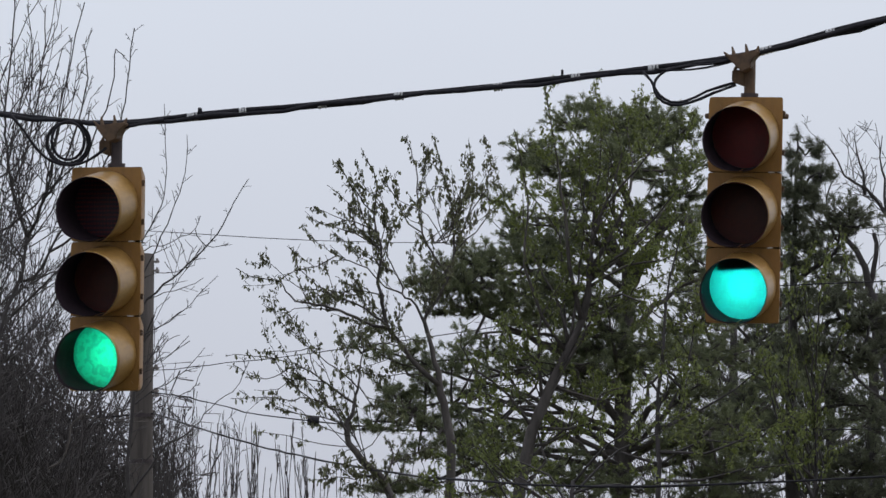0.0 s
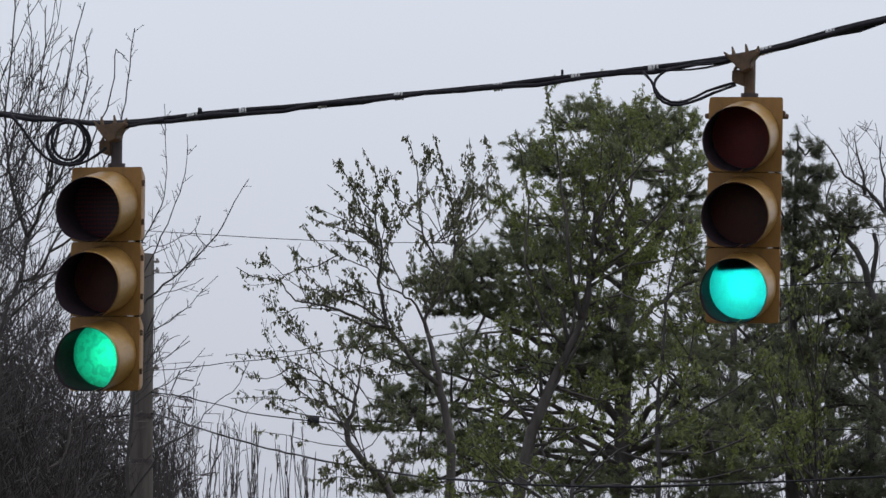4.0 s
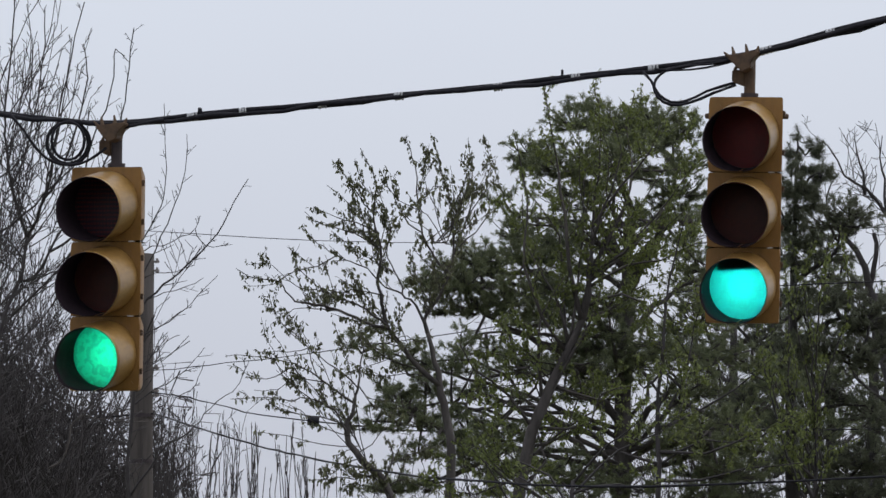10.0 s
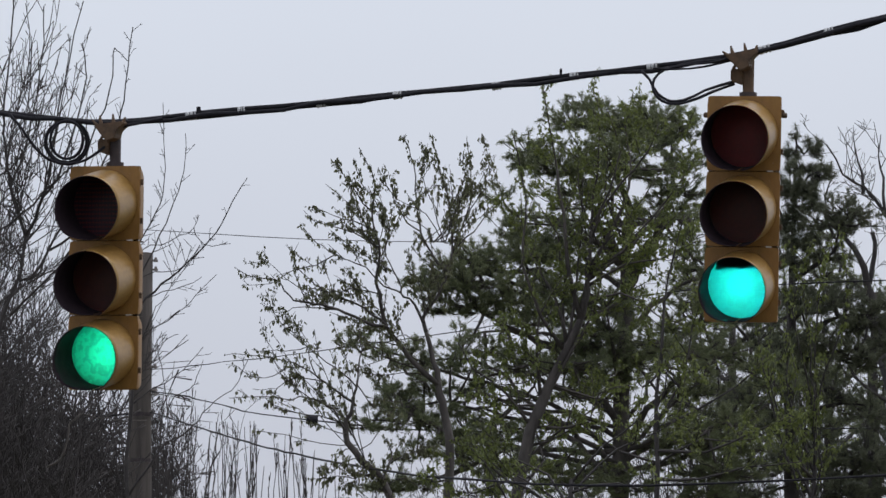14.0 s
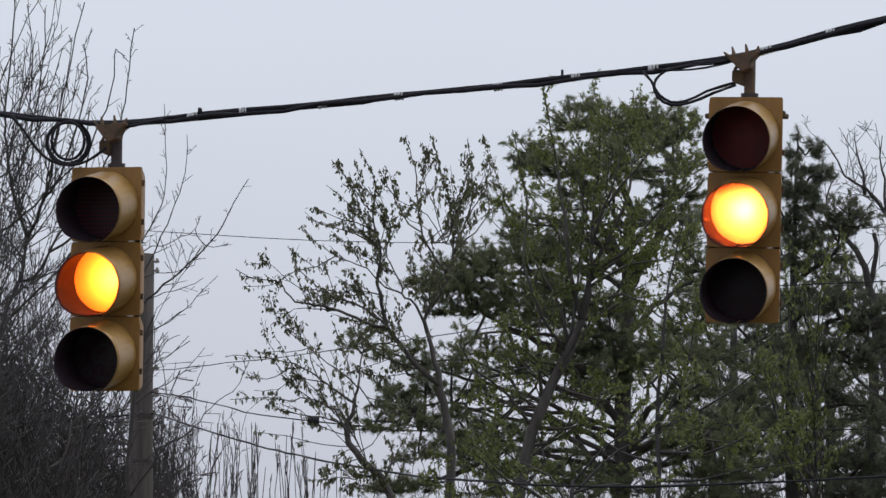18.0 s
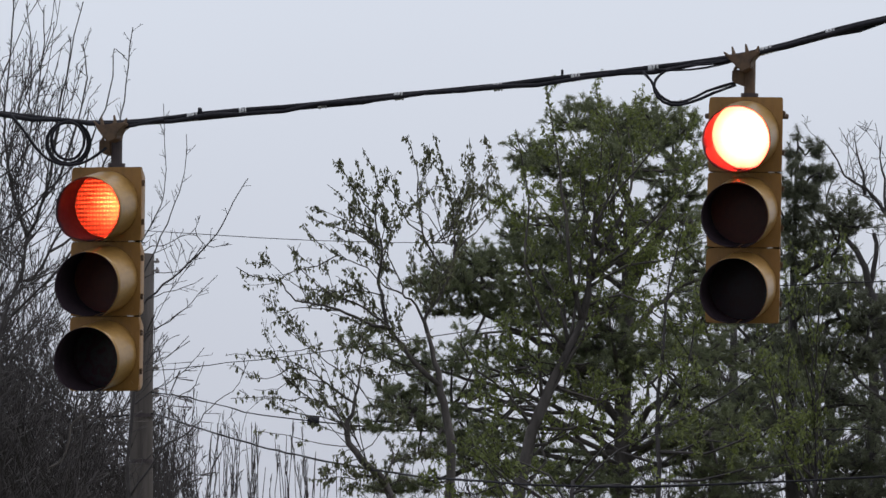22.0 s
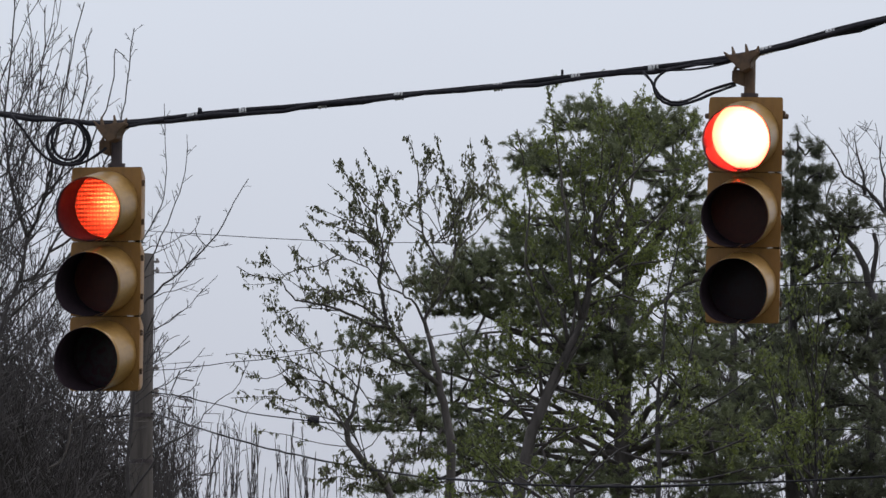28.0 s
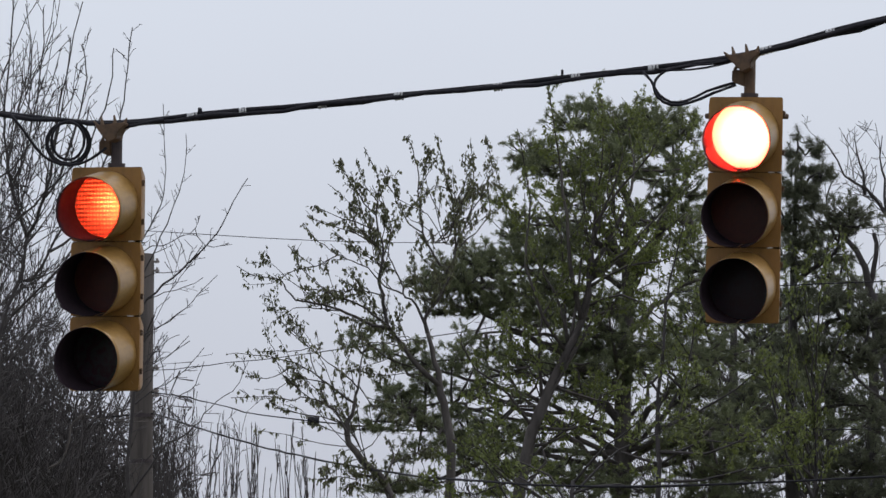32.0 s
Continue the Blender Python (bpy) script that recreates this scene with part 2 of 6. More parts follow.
# ---- the ground and roads below the view ----
def ground_sheet():
    bm = bmesh.new()
    bmesh.ops.create_grid(bm, x_segments=40, y_segments=40, size=2500)
    for v in bm.verts:
        far = max(0.0, math.hypot(v.co.x, v.co.y) - 200)
        v.co.z = -0.02 + 0.004 * far * noise.noise(v.co * 0.002)
    tagged(part("ground", bm, GRASS, None, smooth=True), "rough grass verge running out to the horizon", "ground", kind="structure")


ground_sheet()
tagged(part("road", box(9.0, 160.0, 0.06, 0), ASPHALT, None, at=pose(0, 5, 0.0)), "worn grey asphalt road towards the junction", "road", kind="structure")
tagged(part("road", box(160.0, 9.0, 0.06, 0), ASPHALT, None, at=pose(0, 46, 0.004)), "worn grey asphalt cross street", "road", kind="structure")


# ---- traffic signals ----
PITCH, HALF = 0.358, 0.1782
BACK, AWAY = (0.190, 0.0), (0.188, 0.127)
LIT = {"faint": (0.055, 0.0), "red": (0.060, 0.0), "led": (0.055, 0.0), "amber": (0.055, 0.0), "green": (0.118, 0.0), "dim": (0.105, 0.0)}


def squares(levels, segs=4):
    """A closed run of rounded rectangles: rows of (y, half width, half height, corner)."""
    verts, faces, k = [], [], 4 * (segs + 1)
    for y, hw, hh, c in levels:
        for cx, cz, a0 in ((1, 1, 0), (-1, 1, 90), (-1, -1, 180), (1, -1, 270)):
            for i in range(segs + 1):
                a = radians(a0 + 90 * i / segs)
                verts.append((cx * (hw - c) + c * math.cos(a), y, cz * (hh - c) + c * math.sin(a)))
    for r in range(len(levels) - 1):
        for j in range(k):
            j2 = (j + 1) % k
            faces.append((r * k + j, (r + 1) * k + j, (r + 1) * k + j2, r * k + j2))
    return verts, faces, k


def housing_mesh():
    v, f, k = squares(((0.0, 0.174, HALF, 0.010), (0.014, 0.174, HALF, 0.010), (0.03, 0.166, HALF - 0.002, 0.02), (0.10, 0.150, HALF - 0.004, 0.02), (0.215, 0.118, HALF - 0.012, 0.03), (0.232, 0.10, HALF - 0.03, 0.04)))
    f.append(tuple(range(5 * k, 6 * k))[::-1])
    return mesh_of("housing", v, f, YELLOW, smooth=False)


def chamber_mesh():
    v, f, k = squares(((-0.003, 0.162, HALF - 0.006, 0.012), (0.03, 0.160, HALF - 0.008, 0.02), (0.098, 0.145, HALF - 0.010, 0.02), (0.21, 0.113, HALF - 0.018, 0.03), (0.227, 0.095, HALF - 0.034, 0.04)))
    f.append(tuple(range(3 * k, 4 * k))[::-1])
    return mesh_of("lamp_chamber", v, f, CHAMBER, smooth=False)


def disc_plate(half_w, half_h, hole, y0, y1, mat, name, segs=48):
    """A square plate with a round hole and depth."""
    v, f = [], []
    for y in (y0, y1):
        for i in range(segs):
            a = 2 * math.pi * i / segs
            c, s = math.cos(a), math.sin(a)
            v.append((hole * c, y, hole * s))
            q = min(half_w / max(abs(c), 1e-6), half_h / max(abs(s), 1e-6))
            edge = 0.0 if abs(abs(c) * half_h - abs(s) * half_w) > 0.03 else 0.006
            v.append(((q - edge) * c, y, (q - edge) * s))
    n = 2 * segs
    for i in range(segs):
        a, b = 2 * i, 2 * ((i + 1) % segs)
        f += [(a, a + 1, b + 1, b), (n + a, n + b, n + b + 1, n + a + 1), (a, b, n + b, n + a), (a + 1, n + a + 1, n + b + 1, b + 1)]
    return mesh_of(name, v, f, mat, smooth=False)


def collar_mesh():
    """The short black tube behind the plate's opening, added to cut off a drawn-back lamp."""
    v, f, n = [], [], 24
    for r, y in ((0.037, 0.136), (0.037, 0.165), (0.040, 0.165), (0.040, 0.136)):
        v += [(r * math.cos(2 * math.pi * i / n), y, r * math.sin(2 * math.pi * i / n)) for i in range(n)]
    for r in range(4):
        for i in range(n):
            f.append((r * n + i, ((r + 1) % 4) * n + i, ((r + 1) % 4) * n + (i + 1) % n, r * n + (i + 1) % n))
    return mesh_of("collar", v, f, CHAMBER)


def bezel_mesh(n=48):
    """The black ring that holds the lens in its door."""
    v, f = [], []
    for r, y in ((0.1595, -0.010), (0.1595, -0.0122), (0.1611, -0.0122), (0.1611, -0.010)):
        v += [(r * math.cos(2 * math.pi * i / n), y, r * math.sin(2 * math.pi * i / n)) for i in range(n)]
    for r in range(4):
        for i in range(n):
            f.append((r * n + i, ((r + 1) % 4) * n + i, ((r + 1) % 4) * n + (i + 1) % n, r * n + (i + 1) % n))
    return mesh_of("bezel", v, f, VISOR_BLACK)


def lens_mesh(mat):
    """A shallow dome that closes the opening of the door."""
    v, f, rings, n = [(0, -0.010, 0)], [], 7, 48
    for r in range(1, rings + 1):
        q = r / rings
        v += [(0.1606 * q * math.cos(2 * math.pi * i / n), -0.010 * (1 - q * q), 0.1606 * q * math.sin(2 * math.pi * i / n)) for i in range(n)]
    for i in range(n):
        f.append((0, 1 + i, 1 + (i + 1) % n))
        for r in range(rings - 1):
            a = 1 + r * n
            f.append((a + i, a + n + i, a + n + (i + 1) % n, a + (i + 1) % n))
    return mesh_of("lens", v, f, mat)


def visor_mesh(droop=9.4, reach=0.275):
    """A cutaway tunnel visor: open below, sloping down, yellow outside and black inside."""
    v, f, slots = [], [], []
    n, steps, gap = 60, 7, 1.5
    for shell, r in ((0, 0.1605), (1, 0.1575)):
        for j in range(steps + 1):
            for i in range(n + 1):
                a = -180 + gap + (360 - 2 * gap) * i / n
                low = max(0.0, (abs(a) - 132) / (180 - gap - 132))
                length = reach * (1 - 0.5 * low ** 1.6)
                y = -0.004 - length * j / steps
                t = radians(a)
                rr = r * (1.0 + 0.012 * (1 - j / steps) ** 2)
                v.append((rr * math.sin(t), y, rr * math.cos(t) + y * math.tan(radians(droop))))
    k, half = n + 1, (n + 1) * (steps + 1)
    for j in range(steps):
        for i in range(n):
            o = j * k + i
            f.append((o, o + 1, o + k + 1, o + k))
            slots.append(0)
            f.append((half + o, half + o + k, half + o + k + 1, half + o + 1))
            slots.append(1)
    for i in range(n):
        o = steps * k + i
        f.append((o, o + 1, half + o + 1, half + o))
        slots.append(1)
    for j in range(steps):
        for i in (0, n):
            o = j * k + i
            f.append((o, o + k, half + o + k, half + o))
            slots.append(0)
    return mesh_of("visor", v, f, (VISOR_YELLOW, VISOR_BLACK), slots)


HOUSING, CHAMBER_ME, VISOR = housing_mesh(), chamber_mesh(), visor_mesh()
DOOR = disc_plate(0.177, HALF - 0.0012, 0.1612, -0.012, -0.001, YELLOW, "door")
# unseen black plate, added to block the light of a lamp drawn back
PLATE = disc_plate(0.1375, HALF - 0.0085, 0.038, 0.135, 0.139, CHAMBER, "lamp_baffle", 48)
COLLAR, BEZEL = collar_mesh(), bezel_mesh()
LENSES = {"red": lens_mesh(LENS_RED), "led": lens_mesh(LENS_LED), "amber": lens_mesh(LENS_AMBER), "green": lens_mesh(LENS_GREEN), "dim": lens_mesh(LENS_FACET), "faint": lens_mesh(LENS_AMBER)}
GLOWS = {"red": GLOW_RED, "led": GLOW_DIODE, "amber": GLOW_AMBER, "green": GLOW_GREEN, "dim": GLOW_DIM, "faint": GLOW_FAINT}
LAMPS = {}


def crown(parent, lean):
    """The toothed clamp that grips the span wire."""
    edge = ((-0.070, 0.014), (0.074, 0.018), (0.084, 0.006), (0.050, -0.014), (0.034, -0.034), (0.030, -0.056), (-0.014, -0.070), (-0.034, -0.048), (-0.050, -0.024), (-0.064, -0.004))
    bm = bmesh.new()
    face = bm.faces.new([bm.verts.new((x, -0.065, z)) for x, z in edge])
    grown = bmesh.ops.extrude_face_region(bm, geom=[face])
    bmesh.ops.translate(bm, verts=[g for g in grown["geom"] if isinstance(g, bmesh.types.BMVert)], vec=(0, 0.10, 0))
    bmesh.ops.recalc_face_normals(bm, faces=bm.faces[:])
    bmesh.ops.bevel(bm, geom=bm.edges[:], offset=0.004, segments=2, affect="EDGES")
    clamp = part("clamp", bm, BRONZE, parent, "rusty toothed span wire clamp", at=pose(-0.015, 0, 0.215, 0, lean, 0))
    for a, b, y in (((-0.062, 0.006), (-0.090, 0.038), -0.03), ((-0.041, 0.008), (-0.045, 0.056), -0.045), ((0.022, 0.008), (0.021, 0.058), -0.045), ((0.062, 0.006), (0.078, 0.040), -0.03)):
        part("tooth", rod(0.012, (a[0], y, a[1]), (b[0], y, b[1]), 8, 0.004), BRONZE, clamp)
    return clamp


def signal(name, at, kinds, wire_lean, label, side_knobs, px, crown_x, pipe):
    head = tagged(new(name), label, "traffic light", "traffic signals on the span wire")
    head.matrix_basis = at
    for i, kind in enumerate(kinds):
        z = -0.179 - PITCH * i
        here = pose(0, 0, z)
        body = put("housing", HOUSING, head, here)
        put("lamp_chamber", CHAMBER_ME, body)
        put("lamp_baffle", PLATE, body)
        put("collar", COLLAR, body)
        if side_knobs and i:
            # unseen black plate, added to shade the top strip of the lit lens
            part("lens_top_shade", box(0.22, 0.005, 0.09, 0), CHAMBER, body, at=pose(0.008, 0.022, 0.106, 0, -3, 0))
        put("bezel", BEZEL, put("door", DOOR, head, here))
        put("visor", VISOR, head, here, "faded yellow visor with a black lining")
        put("lens", LENSES[kind], head, here, {"red": "red lens", "led": "red diode lens", "amber": "amber lens", "green": "green lens", "dim": "faceted green lens", "faint": "amber lens"}[kind])
        bm = bmesh.new()
        bmesh.ops.create_uvsphere(bm, u_segments=20, v_segments=12, radius=0.027)
        lamp = part("lamp", bm, GLOWS[kind], head, "glowing signal lamp", here, True)
        LAMPS[name, kind] = (lamp, z)
        for zz in (0.1, -0.085):
            part("hinge", rod(0.008, (0.180, 0.004, zz - 0.014), (0.180, 0.004, zz + 0.014), 10), BRONZE, body)
            part("latch", box(0.014, 0.016, 0.012, 0.003), BRONZE, body, at=pose(0.184, -0.004, zz + 0.004))
        if i:
            # pale block painted as the sky glint at the end of the seam
            part("seam_glint", box(0.026, 0.02, 0.0055, 0.001), SKY_GLINT, head, at=pose(0.128, -0.006, z + 0.179))
            part("gasket", box(0.30, 0.12, 0.006, 0), SEAM, head, at=pose(0, 0.07, z + 0.179))
        for sx, sz in ((0.125, 0.135), (-0.125, 0.135), (0.14, -0.14), (-0.14, -0.14)):
            part("screw", rod(0.005, (sx, -0.016, sz), (sx, -0.010, sz), 8), YELLOW, body)
    if side_knobs:
        for sx in (-1, 1):
            part("side_bolt", rod(0.013, (sx * 0.165, 0.012, -0.09), (sx * 0.195, 0.03, -0.09), 10), BRONZE, head)
    part("flange", rod(0.042, (px, 0.08, -0.002), (px, 0.08, 0.022), 20), PIPE_GREY, head)
    part("hanger_pipe", rod(0.027, (px, 0.08, 0.02), (px, 0.08, 0.185), 16), pipe, head, "weathered hanger pipe")
    bm = box(0.062, 0.05, 0.078, 0.006)
    for v in bm.verts:
        if v.co.z < -0.03 and v.co.x < 0.01:
            v.co.z += 0.018
    entry = part("cable_entry", bm, BRONZE, head, "rusty cable entry box", at=pose(px - 0.052, 0.08, 0.095))
    hook = Shape()
    hook.tube([(-0.022 + 0.03 * (1 - math.cos(a)), 0, 0.03 + 0.032 * math.sin(a)) for a in np.linspace(0, 2.2, 9)], 0.0085, 8)
    put("entry_hook", hook.mesh("entry_hook", BRONZE), entry)
    part("neck", rod(0.03, (px - 0.01, 0.08, 0.16), (crown_x, 0.06, 0.195), 14), BRONZE, head)
    c = crown(head, wire_lean)
    c.matrix_basis = pose(crown_x, 0.018, 0.188, 0, wire_lean, 0)
    return head


SIGNAL_L = pose(*(-1.607, 40.20, 6.262), 2.6, 1.4, -17.0)
SIGNAL_R = pose(*(1.436, 39.70, 6.537), 2.6, 1.7, -11.3)
signal("traffic_signal", SIGNAL_L, ("led", "faint", "dim"), -4, "weathered yellow three-lens traffic signal hanging beside a coil of cable", False, 0.018, 0.024, PIPE_GREY)
signal("traffic_signal.001", SIGNAL_R, ("red", "amber", "green"), -10, "weathered yellow three-lens traffic signal hanging beside a slack cable loop", True, 0.002, -0.014, BRONZE)


# ---- span wire, control cables and tape ----
def cable(name, points, r, label, step=0.08, wobble=0.0, seed=1, mat=None, sides=8, parent=None, category="cable"):
    rng = np.random.default_rng(seed)
    s = Shape()
    pts = spline(points, step, wobble, rng)
    s.tube(pts, r * (1 + 0.12 * np.sin(np.arange(len(pts)) * 1.7 + seed)), sides)
    ob = put(name, s.mesh(name, mat or CABLE), parent, None, label)
    return ob if parent is not None else tagged(ob, category=category)


SPAN = [(-11.0, 41.6, 6.9), (-2.569, 40.40, 6.576), (-2.128, 40.30, 6.531), (-1.827, 40.25, 6.497), (-1.568, 40.20, 6.472), (-1.310, 40.17, 6.495), (-0.956, 40.10, 6.522), (-0.577, 40.05, 6.551), (-0.210, 40.00, 6.585), (0.261, 39.90, 6.616), (0.631, 39.85, 6.656), (1.001, 39.80, 6.692), (1.222, 39.75, 6.713), (1.434, 39.70, 6.739), (1.834, 39.65, 6.843), (2.094, 39.60, 6.901), (2.494, 39.50, 7.000), (11.0, 38.0, 9.4)]
span = tagged(new("span_wire"), "black cable bundle strung across the junction with white tape bands", "cable")
cable("messenger", SPAN, 0.0125, "steel messenger wire", 0.15, 0.0015, 1, parent=span)
cable("control_cable", [(x, y - 0.015, z - 0.012) for x, y, z in SPAN], 0.011, "black control cable", 0.15, 0.006, 2, parent=span)
cable("control_cable", [(x, y + 0.012, z - 0.010) for x, y, z in SPAN[4:]], 0.011, "black control cable", 0.15, 0.0065, 3, parent=span)


def band(p, q, along, width=0.036, r=0.0208):
    """A turn of white tape about the bundle at p, running towards q."""
    d = unit(np.subtract(q, p))
    p = np.asarray(p, float) + d * along + np.array((0, 0, -0.006))
    s = Shape()
    for start, end, k in ((-0.5, -0.14, 1.0), (-0.08, 0.2, 0.95), (0.32, 0.5, 1.02)):
        s.tube([p + d * width * start, p + d * width * (start + end) / 2, p + d * width * end], [r * 0.95 * k, r * k, r * 0.96 * k], 12)
    put("tape_band", s.mesh("tape_band", TAPE), span, None, "white tape")


for p, q, along, wide in ((SPAN[5], SPAN[6], 0.115, 0.05), (SPAN[6], SPAN[7], 0.0, 0.035), (SPAN[7], SPAN[8], 0.0, 0.042), (SPAN[8], SPAN[9], 0.0, 0.042), (SPAN[9], SPAN[10], 0.0, 0.042), (SPAN[10], SPAN[11], 0.0, 0.042), (SPAN[11], SPAN[12], 0.0, 0.05), (SPAN[13], SPAN[14], 0.10, 0.055), (SPAN[14], SPAN[15], 0.0, 0.045)):
    band(p, q, along, wide)
part("cable_tie", box(0.012, 0.03, 0.055, 0.003), CABLE, span, at=pose(*(0.567, 39.86, 6.660)))
part("cable_tie", box(0.02, 0.05, 0.05, 0.003), CABLE, span, at=pose(*(-1.163, 40.15, 6.515)))
cable("slack_cable", [(-1.539, 40.17, 6.449), (-1.444, 40.15, 6.463), (-1.336, 40.15, 6.487)], 0.008, "slack control cable", parent=span)
cable("slack_cable", [(1.002, 39.74, 6.674), (1.103, 39.72, 6.666), (1.247, 39.71, 6.678), (1.378, 39.71, 6.708)], 0.0048, "slack control cable", parent=span)
cable("slack_cable", [(1.071, 39.73, 6.670), (1.156, 39.71, 6.686), (1.260, 39.70, 6.693), (1.381, 39.70, 6.720)], 0.0045, "slack control cable", parent=span)


def coil():
    """Spare cable wound in three uneven turns below the span wire."""
    ob = tagged(new("cable_coil"), "coil of spare black cable tied under the span wire", "cable")
    c = np.array((-1.795, 40.22, 6.376))
    for i, (rx, rz, dx, dz, dy) in enumerate(((0.105, 0.104, 0.0, 0.004, 0.0), (0.0775, 0.092, -0.001, 0.014, -0.02), (0.096, 0.098, -0.004, 0.008, 0.02))):
        a = np.linspace(0, 2 * math.pi, 40)
        pts = np.stack((c[0] + dx + rx * np.sin(a), c[1] + dy + 0.012 * np.cos(a * 2), c[2] + dz + rz * np.cos(a)), axis=1)
        s = Shape()
        s.tube(pts, 0.0066, 8)
        put("turn", s.mesh("turn", CABLE), ob)
    cable("lead_in", [(-2.074, 40.20, 6.515), (-2.014, 40.19, 6.446), (-1.943, 40.19, 6.345), (-1.883, 40.20, 6.294), (-1.786, 40.20, 6.270), (-1.702, 40.20, 6.292), (-1.614, 40.22, 6.357)], 0.0068, "cable leading into the signal", parent=ob)


coil()
loop = tagged(new("cable_loop"), "slack black cable loop hanging from the span wire", "cable")
cable("strand", [(0.949, 39.78, 6.666), (0.986, 39.75, 6.621), (1.022, 39.72, 6.550), (1.081, 39.72, 6.515), (1.146, 39.73, 6.519), (1.248, 39.76, 6.571), (1.389, 39.80, 6.619)], 0.0068, parent=loop, label="")
cable("strand", [(1.077, 39.76, 6.682), (1.028, 39.74, 6.647), (0.998, 39.70, 6.588), (1.014, 39.70, 6.537), (1.080, 39.70, 6.499), (1.161, 39.70, 6.507), (1.280, 39.74, 6.560), (1.389, 39.79, 6.605)], 0.0068, parent=loop, label="")


# ---- wooden poles ----
def wooden_pole(name, x, y, top, r, label, group=""):
    ob = tagged(new(name), label, "utility pole", group)
    ob.matrix_basis = pose(x, y, 0)
    s = Shape()
    z = np.linspace(-0.4, top, 14)
    s.tube(np.stack((0.01 * np.sin(z), 0.01 * np.cos(z * 1.3), z), axis=1), np.linspace(r * 1.2, r, 14), 20)
    put("shaft", s.mesh("shaft", POLE_WOOD), ob, None, "weathered grey wooden shaft")
    return ob


P0 = (-3.93, 110.00, 13.38)
pole = wooden_pole("utility_pole", P0[0], P0[1], P0[2], 0.145, "weathered grey wooden utility pole behind the bare trees")
for i, z in enumerate((-0.10, -0.22, -1.50, -1.80, -1.86)):
    part("bracket", rod(0.014, (0.12, -0.05, P0[2] + z), (0.22, -0.05, P0[2] + z), 8), STEEL, pole)
    part("insulator", rod(0.024, (0.19, -0.05, P0[2] + z - 0.02), (0.19, -0.05, P0[2] + z + 0.04), 10, 0.016), STEEL, pole)
for z in (-2.15, -2.75):
    part("pole_band", rod(0.160, (0, 0, P0[2] + z), (0, 0, P0[2] + z + 0.05), 20), PIPE_GREY, pole)
wooden_pole("span_pole", -11.0, 41.6, 8.4, 0.15, "wooden pole that carries the span wire", "poles of the span wire")
wooden_pole("span_pole", 11.0, 38.0, 9.9, 0.15, "wooden pole that carries the span wire", "poles of the span wire")

for x, y, top in ((-17.0, 150.0, 20.0), (16.5, 127.0, 16.9), (-14.0, 120.0, 13.5), (12.6, 74.0, 9.6)):
    wooden_pole("utility_pole", x, y, top, 0.14, "weathered wooden utility pole of the overhead line", "poles of the overhead line")
far_wire = cable("overhead_wire", [(-17.0, 150.0, 19.6), (-9.66, 146.00, 17.91), (-4.94, 143.00, 17.34), (-2.12, 141.00, 16.96), (1.08, 139.00, 16.70), (4.26, 136.00, 16.49), (7.07, 134.00, 16.41), (16.5, 127.0, 16.6)], 0.006, "thin overhead power wire", 1.0)
for nm, pts, r, lb in (
    ("service_wire", [(-14.0, 120.0, 13.0), (-3.78, 109.90, 11.85), (-2.73, 106.00, 11.57), (-1.52, 101.00, 11.22), (0.10, 97.00, 11.06), (3.95, 82.00, 10.08), (12.6, 74.0, 9.3)], 0.0055, "thin grey service wire running to the utility pole"),
    ("service_wire", [(-14.0, 120.0, 12.6), (-3.78, 109.90, 11.56), (-2.71, 105.00, 10.93), (-1.62, 101.00, 10.40), (-0.57, 100.50, 10.25), (0.79, 101.00, 10.26), (5.00, 104.00, 10.56), (12.6, 108.0, 11.0)], 0.008, "black service wire with a splice running to the utility pole"),
    ("telephone_cable", [(-14.0, 120.0, 12.2), (-4.87, 111.00, 11.30), (-3.78, 109.90, 11.28)], 0.0105, "black telephone cable running off behind the brushwood"),
    ("telephone_cable", [(-3.78, 109.90, 11.28), (-3.00, 103.20, 10.51), (-2.31, 97.10, 9.82), (-1.33, 88.60, 8.90), (-0.46, 81.00, 8.14), (0.38, 75.50, 7.61), (1.32, 74.00, 7.44), (2.31, 74.00, 7.46), (3.89, 74.00, 7.53), (12.6, 74.0, 8.1)], 0.0105, "black telephone cable crossing before the trees"),
):
    cable(nm, pts, r, lb, 1.0, 0.004, 5)
splice = part("splice_case", rod(0.055, (-0.07, 0, 0), (0.07, 0, 0), 14), CABLE, None, at=pose(*(-1.55, 100.70, 10.37), 0, 4, 0))
tagged(splice, "small black splice case on the service wire", "cable fitting")


# ---- trees ----
class Habit:
    """How a kind of tree branches."""

    def __init__(self, rate, length, out, up, depth, leaf=0, leaf_size=0.07, curl=0.25, tip=0.0025, wild=0.5, start=0.2, shrink=0.35, droop=1.0):
        self.droop = droop
        self.rate, self.length, self.out, self.up, self.depth = rate, length, out, up, depth
        self.leaf, self.leaf_size, self.curl, self.tip, self.wild, self.start, self.shrink = leaf, leaf_size, curl, tip, wild, start, shrink


UP = np.array((0.0, 0.0, 1.0))


